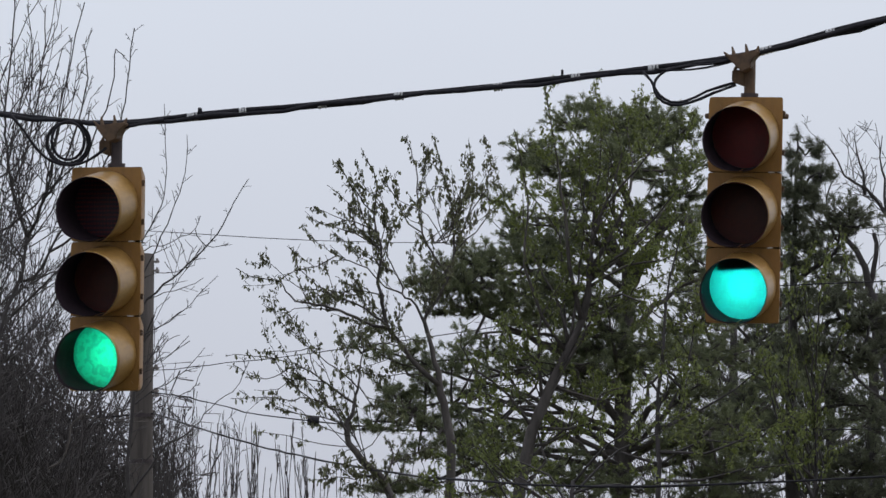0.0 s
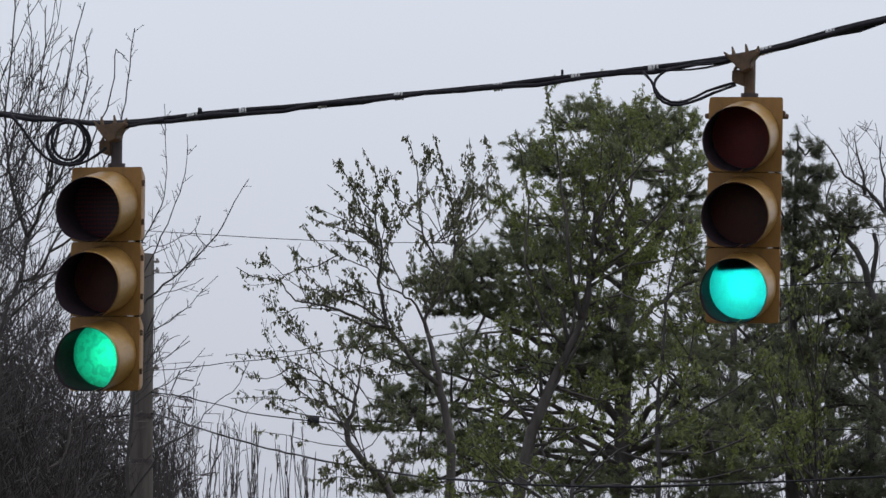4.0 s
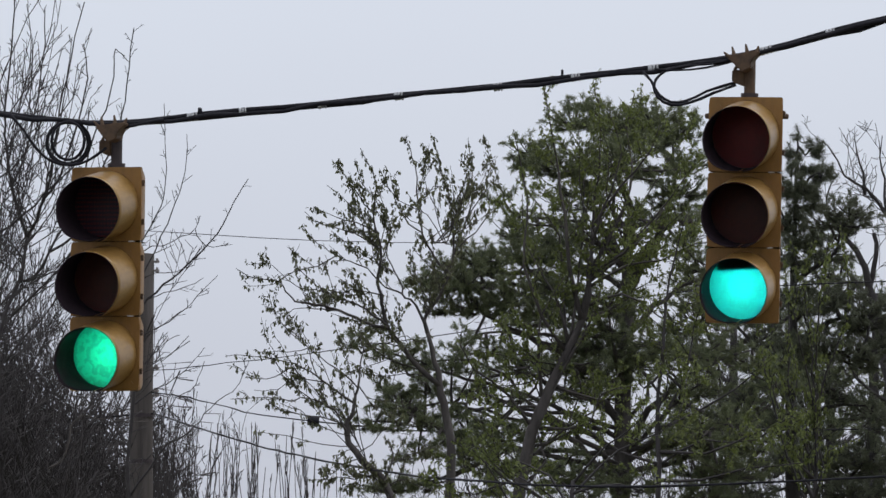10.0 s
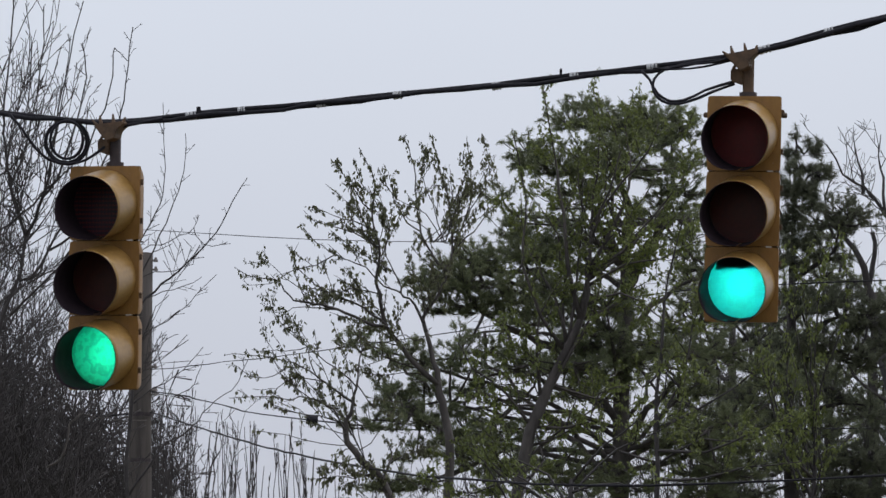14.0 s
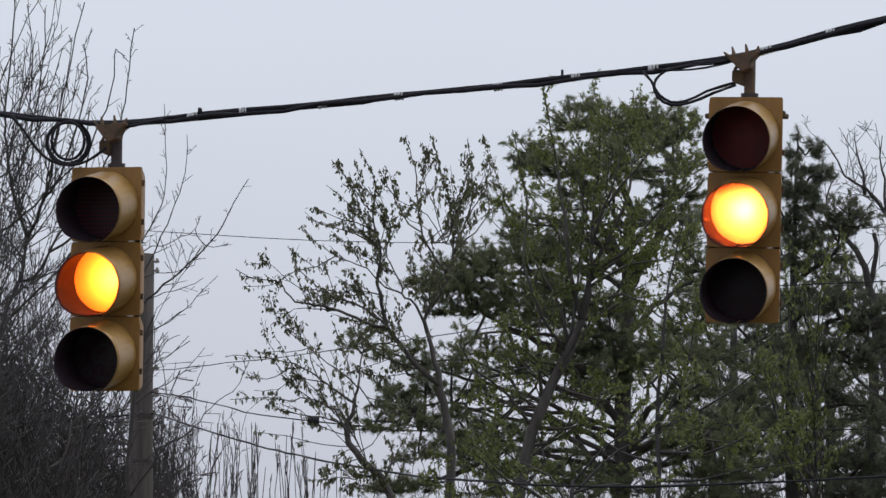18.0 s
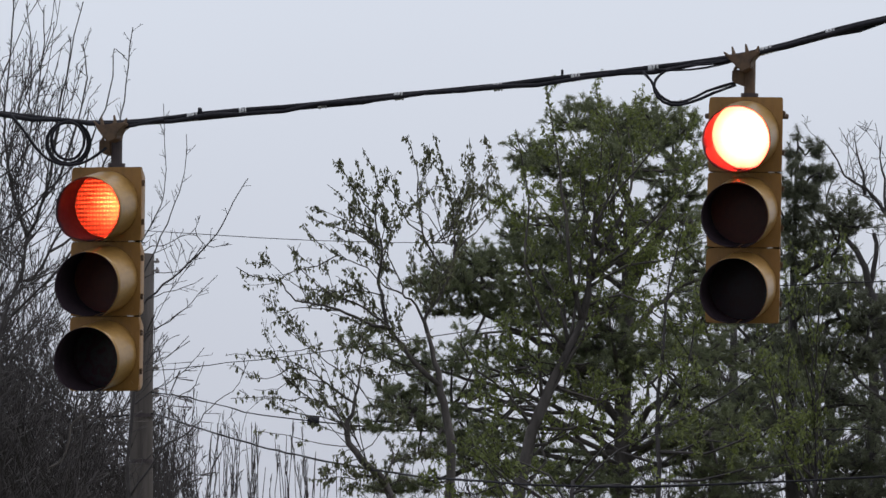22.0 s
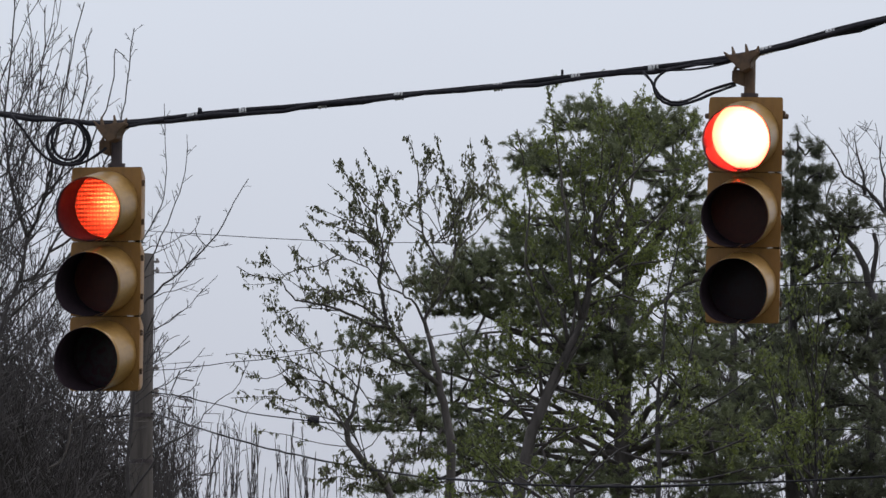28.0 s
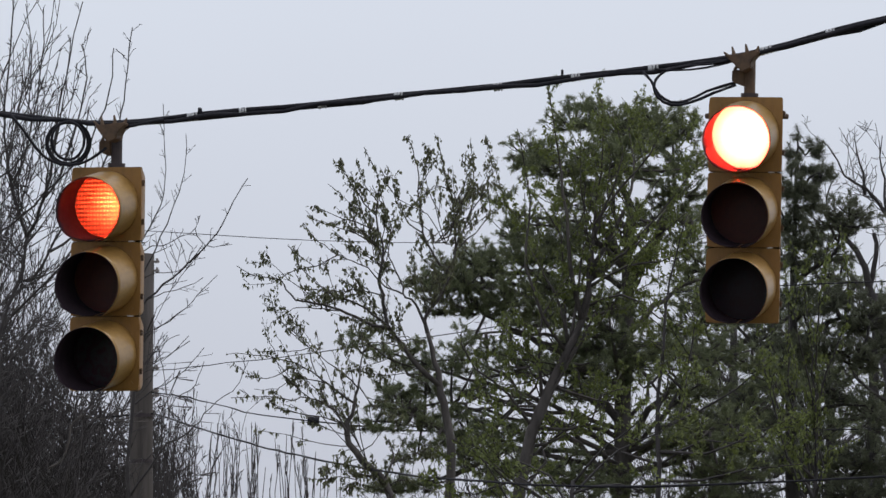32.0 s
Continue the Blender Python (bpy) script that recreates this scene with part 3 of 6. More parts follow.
def grow(wood, leaves, rng, pts, r0, r1, habit, level):
    """One branch with its children and leaves."""
    k = len(pts)
    rad = r1 + (r0 - r1) * np.linspace(1, 0, k) ** 1.4
    wood.tube(pts, rad, 7 if r0 > 0.05 else 5 if r0 > 0.02 else 4 if r0 > 0.012 else 3)
    seg = np.linalg.norm(np.diff(pts, axis=0), axis=1)
    total = seg.sum()
    if level < habit.depth:
        n = rng.poisson(habit.rate[level] * total * (1 - habit.start)) + (1 if level else 0)
        for s in habit.start + (1 - habit.start) * rng.random(n):
            i = min(int(s * (k - 1)), k - 2)
            p = pts[i] + (pts[i + 1] - pts[i]) * (s * (k - 1) - i)
            tan = unit(pts[i + 1] - pts[i])
            perp = unit(cross(tan, rng.normal(size=3)))
            d = unit(tan * (1 - habit.out) + perp * habit.out + UP * habit.up)
            size = habit.length[level] * (0.45 + 0.9 * rng.random()) * (1 - habit.shrink * s)
            m = max(4, int(size / 0.12))
            step, line = size / (m - 1), [p]
            for _ in range(m - 1):
                d = unit(d + (UP * habit.curl + rng.normal(size=3) * habit.wild * 0.5) * step)
                line.append(line[-1] + d * step)
            rr = min(rad[i] * 0.7, 0.0035 + 0.007 * size)
            grow(wood, leaves, rng, np.array(line), rr, habit.tip, habit, level + 1)
    if leaves is not None and habit.leaf:
        first = 0.15 if level else 0.72
        for _ in range(rng.poisson(habit.leaf * total * (1 - first))):
            s = first + (1 - first) * rng.random()
            i = min(int(s * (k - 1)), k - 2)
            p = pts[i] + (pts[i + 1] - pts[i]) * rng.random()
            for _ in range(1 + (rng.random() < 0.6)):
                d = unit(np.array((0, 0, -habit.droop)) + rng.normal(size=3) * (0.92 - 0.5 * habit.droop))
                side = unit(cross(d, rng.normal(size=3)))
                size = habit.leaf_size * (0.55 + 0.8 * rng.random())
                leaves.leaf(p + rng.normal(size=3) * 0.012, d, side, size, size * (0.40 + 0.18 * rng.random()))


def tuft(needles, rng, p, d, length, count, width):
    """A brush of needles along the end of a twig at p."""
    dirs = d * 0.5 + rng.normal(size=(count, 3)) * 0.55
    dirs /= np.linalg.norm(dirs, axis=1)[:, None]
    dirs[:, 2] -= 0.15
    base = p - d * (length * 1.5 * rng.random((count, 1)))
    needles.blades(base, base + dirs * (length * (0.6 + 0.6 * rng.random((count, 1)))), width, rng)


class Tree:
    """A tree in parts: the trunk, and each main limb with its twigs and foliage."""

    def __init__(self, name, label, category, seed, base, bark, foliage, group=""):
        self.rng = np.random.default_rng(seed)
        self.base = np.array((base[0], base[1], 0.0))
        self.ob = tagged(new(name), label, category, group)
        self.ob.matrix_basis = pose(base[0], base[1], 0)
        self.bark, self.foliage, self.limbs = bark, foliage, []
        self.twig_bark = bark

    def trunk(self, points, r0, r1):
        s = Shape()
        pts = spline([(*self.base[:2], -0.3), *points], 0.5, 0.012, self.rng)
        s.tube(pts, np.interp(np.arange(len(pts)), (0, len(pts) * 0.7, len(pts) - 1), (r0 * 1.6, r0, r1)), 12)
        put("trunk", s.mesh("trunk", self.bark, self.base), self.ob)
        return self

    def hang(self, wood, leaves, pivot, name="limb", leaf_name="leaves"):
        pivot = np.asarray(pivot, float)
        limb = put(name, wood.mesh(name, self.twig_bark, pivot), self.ob, pose(*(pivot - self.base)))
        if leaves is not None and leaves.n:
            put(leaf_name, leaves.mesh(leaf_name, self.foliage, pivot), limb)
        self.limbs.append((limb, pivot - self.base))
        return limb

    def limb(self, points, r0, r1, habit, jitter=0.007):
        wood, leaves = Shape(), Shape() if habit.leaf else None
        pts = spline(points, 0.18, jitter, self.rng)
        grow(wood, leaves, self.rng, pts, r0, r1, habit, 0)
        self.hang(wood, leaves, points[0])
        return self

    def fan(self, n, a, b, low, high, r0, habit, bow=0.12):
        """Limbs that rise from between a and b and end anywhere between the corners low and high."""
        a, b, low, high = (np.array(q, float) for q in (a, b, low, high))
        for _ in range(n):
            root = a + (b - a) * self.rng.random()
            tip = low + (high - low) * self.rng.random(3)
            span_v = tip - root
            mids = [root + span_v * q + self.rng.normal(size=3) * bow * (1, 0.6, 0.6) - UP * bow * 0.4 for q in (0.35, 0.7)]
            self.limb([root, *mids, tip], r0, 0.0035, habit)
        return self

    def sweep(self, n, a, b, drift, rise, r0, habit):
        """Twigs that leave the line from a to b aslant and then turn upright."""
        a, b = np.array(a, float), np.array(b, float)
        for _ in range(n):
            root = a + (b - a) * self.rng.random() + self.rng.normal(size=3) * (0.05, 0.3, 0.05)
            dx = drift[0] + (drift[1] - drift[0]) * self.rng.random()
            dz = rise[0] + (rise[1] - rise[0]) * self.rng.random()
            bend = self.rng.normal(size=(2, 3)) * 0.03
            self.limb([root, root + (0.5 * dx, 0, 0.28 * dz) + bend[0], root + (0.82 * dx, 0, 0.62 * dz) + bend[1], root + (dx, 0, dz)], r0, 0.0042, habit, 0.006)
        return self

    def boughs(self, n, a, b, reach, tufts, drop=0.1):
        """Crooked boughs all round the trunk between a and b, each with three clumps of needles."""
        a, b = np.array(a, float), np.array(b, float)
        for i in range(n):
            s = (i + self.rng.random()) / n
            root = a + (b - a) * s
            turn = 2.4 * i + self.rng.normal() * 0.4
            out = np.array((math.cos(turn), math.sin(turn), 0.0)) * reach * (1 - 0.45 * s) * (0.7 + 0.5 * self.rng.random())
            tip = root + out + UP * (0.6 - drop) * reach
            c = [(root + out * q + UP * (0.12 * self.rng.normal() + 0.08 + (0.6 - drop) * reach * q * q), 0.34 + 0.12 * self.rng.random(), 0.2) for q in (0.5, 0.8, 1.0)]
            self.bough([root, root + out * 0.5 + UP * (0.6 - drop) * reach * 0.3, tip], 0.035, c, tufts)
        return self

    def bough(self, points, r0, clumps, tufts=26, length=0.050, count=52, width=0.0046):
        """A pine bough: a crooked limb that carries clumps (centre, radius across, radius up) of needle tufts."""
        wood, needles, rng = Shape(), Shape(), self.rng
        pts = spline(points, 0.2, 0.025, rng)
        wood.tube(pts, np.linspace(r0, 0.010, len(pts)), 7)
        grow(wood, None, rng, pts, 0.008, 0.004, SNAGS, 0)
        for c, wide, high in clumps:
            c = np.asarray(c, float)
            near = pts[np.argmin(np.linalg.norm(pts - c, axis=1))]
            mid_line = spline([near, (near + c) / 2 - UP * 0.06, c], 0.12, 0.015, rng)
            wood.tube(mid_line, np.linspace(0.02, 0.01, len(mid_line)), 5)
            n = int(tufts * max(0.3, wide * wide * 36 + wide * high * 36))
            puffs = []
            for _ in range(max(5, n // 3)):
                q = unit(rng.normal(size=3)) * rng.random() ** 0.45
                if q[2] < -0.3:
                    q[2] *= 0.4
                p = c + q * (wide * 1.1, wide * 1.1, high * 1.4)
                puffs.append((p, unit(q + UP * 0.7)))
                a = c + (p - c) * 0.3 - UP * 0.05
                wood.tube(np.array((a, (a + p) / 2 - UP * 0.025, p)), np.array((0.006, 0.005, 0.004)), 3)
            for i in range(n):
                p, out = puffs[i % len(puffs)]
                e = unit(rng.normal(size=3) + out * 0.5)
                tuft(needles, rng, p + e * (0.01 + 0.07 * rng.random()), unit(e + out * 0.5), length, count, width)
        return self.hang(wood, needles, points[0], "bough", "needles")


SPRING = Habit((6.0, 5.0), (0.37, 0.12), 0.42, 0.2, 2, leaf=45, leaf_size=0.040, curl=0.45, wild=0.25, start=0.12, shrink=0.82, tip=0.0028)
SPRING_SPARSE = Habit((5.0, 4.4), (0.36, 0.12), 0.42, 0.2, 2, leaf=29, leaf_size=0.041, curl=0.45, wild=0.25, start=0.12, shrink=0.7, tip=0.0028)
FRESH = Habit((4.6, 5.0), (0.58, 0.28), 0.6, 0.14, 2, leaf=92, leaf_size=0.035, curl=0.3, wild=0.6, start=0.15, shrink=0.6, droop=0.6)
FRESH_THIN = Habit((4.2, 4.2), (0.5, 0.24), 0.6, 0.12, 2, leaf=62, leaf_size=0.036, curl=0.3, wild=0.6, start=0.2, shrink=0.6, droop=0.6)
BARE_LONG = Habit((4.2, 5.0), (0.42, 0.13), 0.5, 0.15, 2, curl=0.3, wild=0.25, tip=0.0040, start=0.1, shrink=0.6)
BARE_TWIG = Habit((7.5, 4.0), (0.24, 0.07), 0.55, 0.12, 2, curl=0.25, wild=0.25, tip=0.0030, start=0.2, shrink=0.6)
BARE_FEW = Habit((6.0, 3.0), (0.16, 0.05), 0.55, 0.12, 2, curl=0.3, wild=0.25, tip=0.0030, start=0.2, shrink=0.4)
BARE_THIN = Habit((5.0, 4.5), (0.42, 0.13), 0.58, 0.2, 2, curl=0.4, wild=0.6, tip=0.0038, start=0.15, shrink=0.5)
BARE_DENSE = Habit((3.0, 3.6, 1.2), (0.8, 0.34, 0.14), 0.6, 0.1, 3, curl=0.25, wild=0.8, tip=0.0042, start=0.1, shrink=0.6)
OLD = Habit((2.6, 4.0, 3.5), (0.7, 0.36, 0.18), 0.6, 0.25, 3, curl=0.3, wild=1.6, tip=0.004, start=0.3)
SNAGS = Habit((4.2, 4.0), (0.5, 0.22), 0.7, 0.0, 2, curl=0.1, wild=1.6, tip=0.004, start=0.2, shrink=0.5)


# the young broadleaf tree that is coming into leaf
spring = Tree("broadleaf_tree", "slender grey-barked tree with sparse hanging olive spring leaves", "tree", 11, (0.062, 84, 8.128), BARK, LEAF_OLIVE)
spring.trunk([(0.056, 84, 8.128), (0.073, 84, 8.591), (0.051, 84, 8.874), (0, 84, 9.089), (-0.034, 84, 9.258), (-0.09, 84, 9.496), (-0.152, 84, 9.78)], 0.042, 0.02)
spring.limb([(-0.034, 84, 9.258), (-0.22, 83.96, 9.408), (-0.406, 83.93, 9.648), (-0.547, 83.89, 9.826), (-0.592, 83.86, 9.992), (-0.62, 83.82, 10.147), (-0.648, 83.79, 10.268), (-0.625, 83.75, 10.434), (-0.614, 83.71, 10.6), (-0.653, 83.68, 10.766), (-0.681, 83.64, 10.932), (-0.664, 83.61, 11.098), (-0.658, 83.57, 11.263), (-0.725, 83.54, 11.418), (-0.81, 83.5, 11.583)], 0.030, 0.004, SPRING)
spring.limb([(-0.152, 84, 9.78), (-0.186, 84.05, 9.909), (-0.107, 84.1, 10.045), (-0.006, 84.15, 10.221), (0.074, 84.2, 10.397), (0.108, 84.25, 10.601), (0.102, 84.3, 10.863), (0.091, 84.35, 11.069), (0.057, 84.4, 11.274), (0, 84.45, 11.492), (-0.068, 84.5, 11.744)], 0.024, 0.004, SPRING)
spring.limb([(0.074, 84.2, 10.397), (-0.04, 84.24, 10.503), (-0.125, 84.28, 10.615), (-0.204, 84.31, 10.825), (-0.238, 84.35, 11.012), (-0.261, 84.39, 11.244), (-0.278, 84.42, 11.535), (-0.324, 84.46, 11.682), (-0.381, 84.5, 11.819)], 0.015, 0.004, SPRING)
spring.limb([(-0.204, 84.2, 10.812), (-0.351, 84.1, 10.898), (-0.458, 84, 11.086), (-0.542, 83.9, 11.245), (-0.632, 83.8, 11.415)], 0.010, 0.004, SPRING)
spring.limb([(-0.186, 84, 9.882), (-0.243, 84.06, 10.024), (-0.322, 84.12, 10.121), (-0.407, 84.19, 10.196), (-0.425, 84.25, 10.328), (-0.482, 84.31, 10.426), (-0.545, 84.38, 10.586), (-0.534, 84.44, 10.793), (-0.477, 84.5, 10.971)], 0.015, 0.004, SPRING)
spring.limb([(-0.406, 84, 10.177), (-0.508, 84.04, 10.226), (-0.61, 84.08, 10.298), (-0.758, 84.11, 10.427), (-0.928, 84.15, 10.522), (-1.064, 84.19, 10.583), (-1.201, 84.22, 10.678), (-1.292, 84.26, 10.751), (-1.378, 84.3, 10.869)], 0.012, 0.004, SPRING)
spring.limb([(-0.546, 83.8, 9.817), (-0.698, 83.75, 9.828), (-0.866, 83.69, 9.913), (-1.034, 83.64, 9.97), (-1.202, 83.58, 10.015), (-1.341, 83.53, 10.032), (-1.458, 83.47, 10.049), (-1.558, 83.42, 10.15), (-1.608, 83.36, 10.224), (-1.758, 83.31, 10.263), (-1.925, 83.25, 10.28), (-2.047, 83.2, 10.353)], 0.018, 0.004, SPRING_SPARSE)
spring.limb([(-0.557, 83.8, 9.839), (-0.699, 83.85, 9.952), (-0.812, 83.9, 10.025), (-0.97, 83.95, 10.109), (-1.118, 84, 10.177), (-1.186, 84.05, 10.227), (-1.311, 84.1, 10.323), (-1.437, 84.15, 10.454), (-1.5, 84.2, 10.664)], 0.013, 0.004, SPRING)
spring.limb([(-1.033, 83.6, 9.966), (-1.201, 83.56, 9.979), (-1.341, 83.52, 9.986), (-1.481, 83.48, 9.971), (-1.592, 83.44, 9.922), (-1.675, 83.4, 9.929)], 0.009, 0.003, SPRING_SPARSE)
spring.limb([(-0.619, 83.8, 10.145), (-0.81, 83.7, 10.18), (-1, 83.6, 10.164), (-1.145, 83.5, 10.114), (-1.255, 83.4, 10.047)], 0.009, 0.003, SPRING)
spring.limb([(-1.115, 83.8, 10.156), (-1.262, 83.84, 10.206), (-1.432, 83.88, 10.232), (-1.659, 83.92, 10.407), (-1.761, 83.96, 10.502), (-1.841, 84, 10.461)], 0.008, 0.003, SPRING_SPARSE)
spring.limb([(-1.059, 83.8, 10.541), (-1.261, 83.72, 10.431), (-1.484, 83.64, 10.377), (-1.623, 83.56, 10.272), (-1.762, 83.48, 10.208), (-1.984, 83.4, 10.199)], 0.008, 0.003, SPRING_SPARSE)
spring.limb([(-0.671, 83.8, 10.949), (-0.778, 83.76, 11.047), (-0.879, 83.72, 11.19), (-0.969, 83.68, 11.321), (-1.036, 83.64, 11.396), (-1.103, 83.6, 11.482)], 0.011, 0.003, SPRING)
spring.limb([(-0.625, 83.8, 10.609), (-0.801, 83.88, 10.731), (-0.971, 83.96, 10.82), (-1.164, 84.04, 10.863), (-1.29, 84.12, 10.929), (-1.382, 84.2, 11.029)], 0.011, 0.003, SPRING)
spring.limb([(-0.648, 83.8, 10.768), (-0.811, 83.7, 10.848), (-0.978, 83.6, 10.882), (-1.146, 83.5, 10.927), (-1.279, 83.4, 10.989)], 0.010, 0.003, SPRING)
spring.limb([(0.108, 84.3, 10.607), (0.176, 84.38, 10.798), (0.256, 84.46, 10.995), (0.307, 84.54, 11.262), (0.296, 84.62, 11.5), (0.262, 84.7, 11.797)], 0.013, 0.003, SPRING)
spring.limb([(0.108, 84.3, 10.618), (0.261, 84.4, 10.766), (0.386, 84.5, 10.914), (0.467, 84.6, 11.086), (0.433, 84.7, 11.338), (0.479, 84.8, 11.579), (0.423, 84.9, 11.879)], 0.011, 0.003, SPRING)
spring.limb([(0.255, 84.3, 10.977), (0.363, 84.35, 11.171), (0.443, 84.4, 11.372), (0.523, 84.45, 11.48), (0.569, 84.5, 11.315)], 0.008, 0.003, SPRING)
spring.limb([(-0.26, 84, 11.2), (-0.181, 84.07, 11.333), (-0.136, 84.13, 11.5), (-0.176, 84.2, 11.634)], 0.007, 0.003, SPRING)
spring.limb([(0.09, 84, 11.029), (0.175, 83.9, 11.16), (0.237, 83.8, 11.335), (0.18, 83.7, 11.505)], 0.007, 0.003, SPRING)
spring.limb([(0.057, 84, 11.228), (-0.09, 83.83, 11.237), (-0.18, 83.67, 11.133), (-0.27, 83.5, 11.017)], 0.007, 0.003, SPRING)
spring.limb([(-0.22, 84, 9.411), (-0.473, 83.85, 9.482), (-0.652, 83.7, 9.569), (-0.808, 83.55, 9.679), (-0.919, 83.4, 9.833)], 0.010, 0.003, SPRING)
spring.limb([(-0.406, 84, 9.655), (-0.531, 84.12, 9.678), (-0.702, 84.25, 9.713), (-0.873, 84.38, 9.657), (-1.044, 84.5, 9.715)], 0.009, 0.003, SPRING)
spring.fan(9, (-0.531, 84, 10.29), (-0.633, 84, 10.745), (-1.256, 83.4, 10.679), (-0.535, 84.6, 11.498), 0.007, SPRING, 0.05)
spring.fan(12, (-0.192, 84, 10.688), (0.107, 84, 10.688), (-0.527, 83.4, 10.791), (0.548, 84.8, 11.694), 0.007, SPRING, 0.05)
spring.fan(6, (-0.813, 84, 10.035), (-1.264, 84, 10.063), (-1.983, 83.4, 9.889), (-1.047, 84.6, 10.639), 0.006, SPRING_SPARSE, 0.05)
spring.fan(6, (-0.474, 84, 9.723), (-0.034, 84, 9.258), (-1.086, 83.4, 9.214), (-0.136, 84.6, 10.01), 0.007, SPRING, 0.06)

spring.fan(8, (-0.53, 84, 9.95), (-0.22, 84, 9.411), (-1.086, 83.4, 9.383), (-0.478, 84.6, 10.467), 0.006, SPRING, 0.05)
spring.fan(7, (-0.186, 84, 9.904), (0.073, 84, 10.375), (-0.471, 83.4, 9.889), (0.375, 84.6, 10.811), 0.006, SPRING, 0.05)

# its second stem
stem = Tree("broadleaf_tree", "thin forked tree with a few hanging spring leaves", "tree", 12, (-0.467, 83, 8.049), BARK, LEAF_OLIVE)
stem.trunk([(-0.501, 83, 8.049), (-0.59, 83, 8.194), (-0.718, 83, 8.339), (-0.846, 83, 8.507), (-0.947, 83, 8.685), (-0.93, 83, 8.797), (-0.897, 83, 8.898), (-0.863, 83, 9.065)], 0.034, 0.014)
stem.limb([(-0.863, 83, 9.065), (-0.831, 83.06, 9.183), (-0.82, 83.12, 9.329), (-0.799, 83.18, 9.531), (-0.816, 83.24, 9.733), (-0.862, 83.3, 9.879)], 0.014, 0.003, SPRING_SPARSE)
stem.limb([(-0.874, 83, 8.987), (-1.024, 82.95, 9.083), (-1.135, 82.9, 9.162), (-1.235, 82.85, 9.242), (-1.356, 82.8, 9.321), (-1.522, 82.75, 9.377), (-1.744, 82.7, 9.412), (-1.965, 82.65, 9.44), (-2.13, 82.6, 9.419)], 0.013, 0.003, SPRING_SPARSE)
stem.limb([(-1.237, 83, 9.256), (-1.294, 83.07, 9.408), (-1.329, 83.13, 9.548), (-1.464, 83.2, 9.667), (-1.577, 83.27, 9.786), (-1.663, 83.33, 9.905), (-1.704, 83.4, 10.036)], 0.008, 0.003, SPRING_SPARSE)
stem.limb([(-0.947, 83, 8.685), (-0.991, 82.95, 8.782), (-1.068, 82.9, 8.906), (-1.162, 82.85, 8.968), (-1.3, 82.8, 9.014), (-1.466, 82.75, 8.998), (-1.632, 82.7, 9.01), (-1.853, 82.65, 9.011), (-2.084, 82.6, 8.996)], 0.013, 0.003, SPRING_SPARSE)
stem.limb([(-0.991, 83, 8.786), (-1.193, 83.06, 8.858), (-1.417, 83.12, 8.897), (-1.585, 83.18, 8.925), (-1.687, 83.24, 9.003), (-1.755, 83.3, 9.082)], 0.009, 0.003, SPRING_SPARSE)
stem.limb([(-0.841, 83, 9.144), (-0.97, 83.05, 9.283), (-1.138, 83.1, 9.405), (-1.295, 83.15, 9.528), (-1.408, 83.2, 9.645), (-1.521, 83.25, 9.807), (-1.444, 83.3, 9.919)], 0.010, 0.003, SPRING_SPARSE)
stem.limb([(-1.36, 83, 9.34), (-1.526, 82.94, 9.317), (-1.664, 82.88, 9.233), (-1.801, 82.82, 9.205), (-1.922, 82.76, 9.267), (-2.066, 82.7, 9.345)], 0.008, 0.003, SPRING_SPARSE)
stem.limb([(-1.164, 83, 9.194), (-1.304, 83.04, 9.226), (-1.472, 83.08, 9.23), (-1.584, 83.12, 9.166), (-1.686, 83.16, 9.125), (-1.865, 83.2, 9.14)], 0.008, 0.003, SPRING_SPARSE)
stem.limb([(-1.327, 83, 9.536), (-1.473, 83.08, 9.509), (-1.614, 83.15, 9.516), (-1.755, 83.22, 9.512), (-1.868, 83.3, 9.553)], 0.006, 0.003, SPRING_SPARSE)
stem.limb([(-1.303, 83, 9.032), (-1.416, 83.05, 9.126), (-1.54, 83.1, 9.22), (-1.63, 83.15, 9.359), (-1.676, 83.2, 9.532), (-1.756, 83.25, 9.706), (-1.796, 83.3, 9.868)], 0.007, 0.003, SPRING_SPARSE)
stem.limb([(-0.83, 83, 9.155), (-0.747, 83.08, 9.044), (-0.681, 83.15, 8.956), (-0.525, 83.22, 8.862), (-0.386, 83.3, 8.801)], 0.009, 0.003, SPRING)
stem.limb([(-0.818, 83, 8.507), (-0.701, 82.92, 8.567), (-0.6, 82.85, 8.684), (-0.522, 82.78, 8.811), (-0.444, 82.7, 8.927)], 0.008, 0.003, SPRING)
stem.limb([(-0.59, 83, 8.194), (-0.535, 83.1, 8.347), (-0.491, 83.2, 8.479), (-0.548, 83.3, 8.644)], 0.017, 0.006, SPRING)
stem.limb([(-0.501, 83, 8.384), (-0.346, 83.1, 8.481), (-0.19, 83.2, 8.546), (-0.022, 83.3, 8.588)], 0.009, 0.003, SPRING)
stem.limb([(-0.824, 83, 8.529), (-0.957, 82.95, 8.519), (-1.034, 82.9, 8.431), (-1.1, 82.85, 8.316), (-1.177, 82.8, 8.144)], 0.008, 0.003, SPRING_SPARSE)
stem.limb([(-0.718, 83, 8.339), (-0.856, 82.95, 8.223), (-1.023, 82.9, 8.247), (-1.189, 82.85, 8.204), (-1.354, 82.8, 8.222)], 0.009, 0.003, SPRING_SPARSE)
stem.limb([(-0.568, 83, 8.16), (-0.412, 83.07, 8.233), (-0.245, 83.13, 8.182), (-0.05, 83.2, 8.121)], 0.009, 0.003, SPRING)
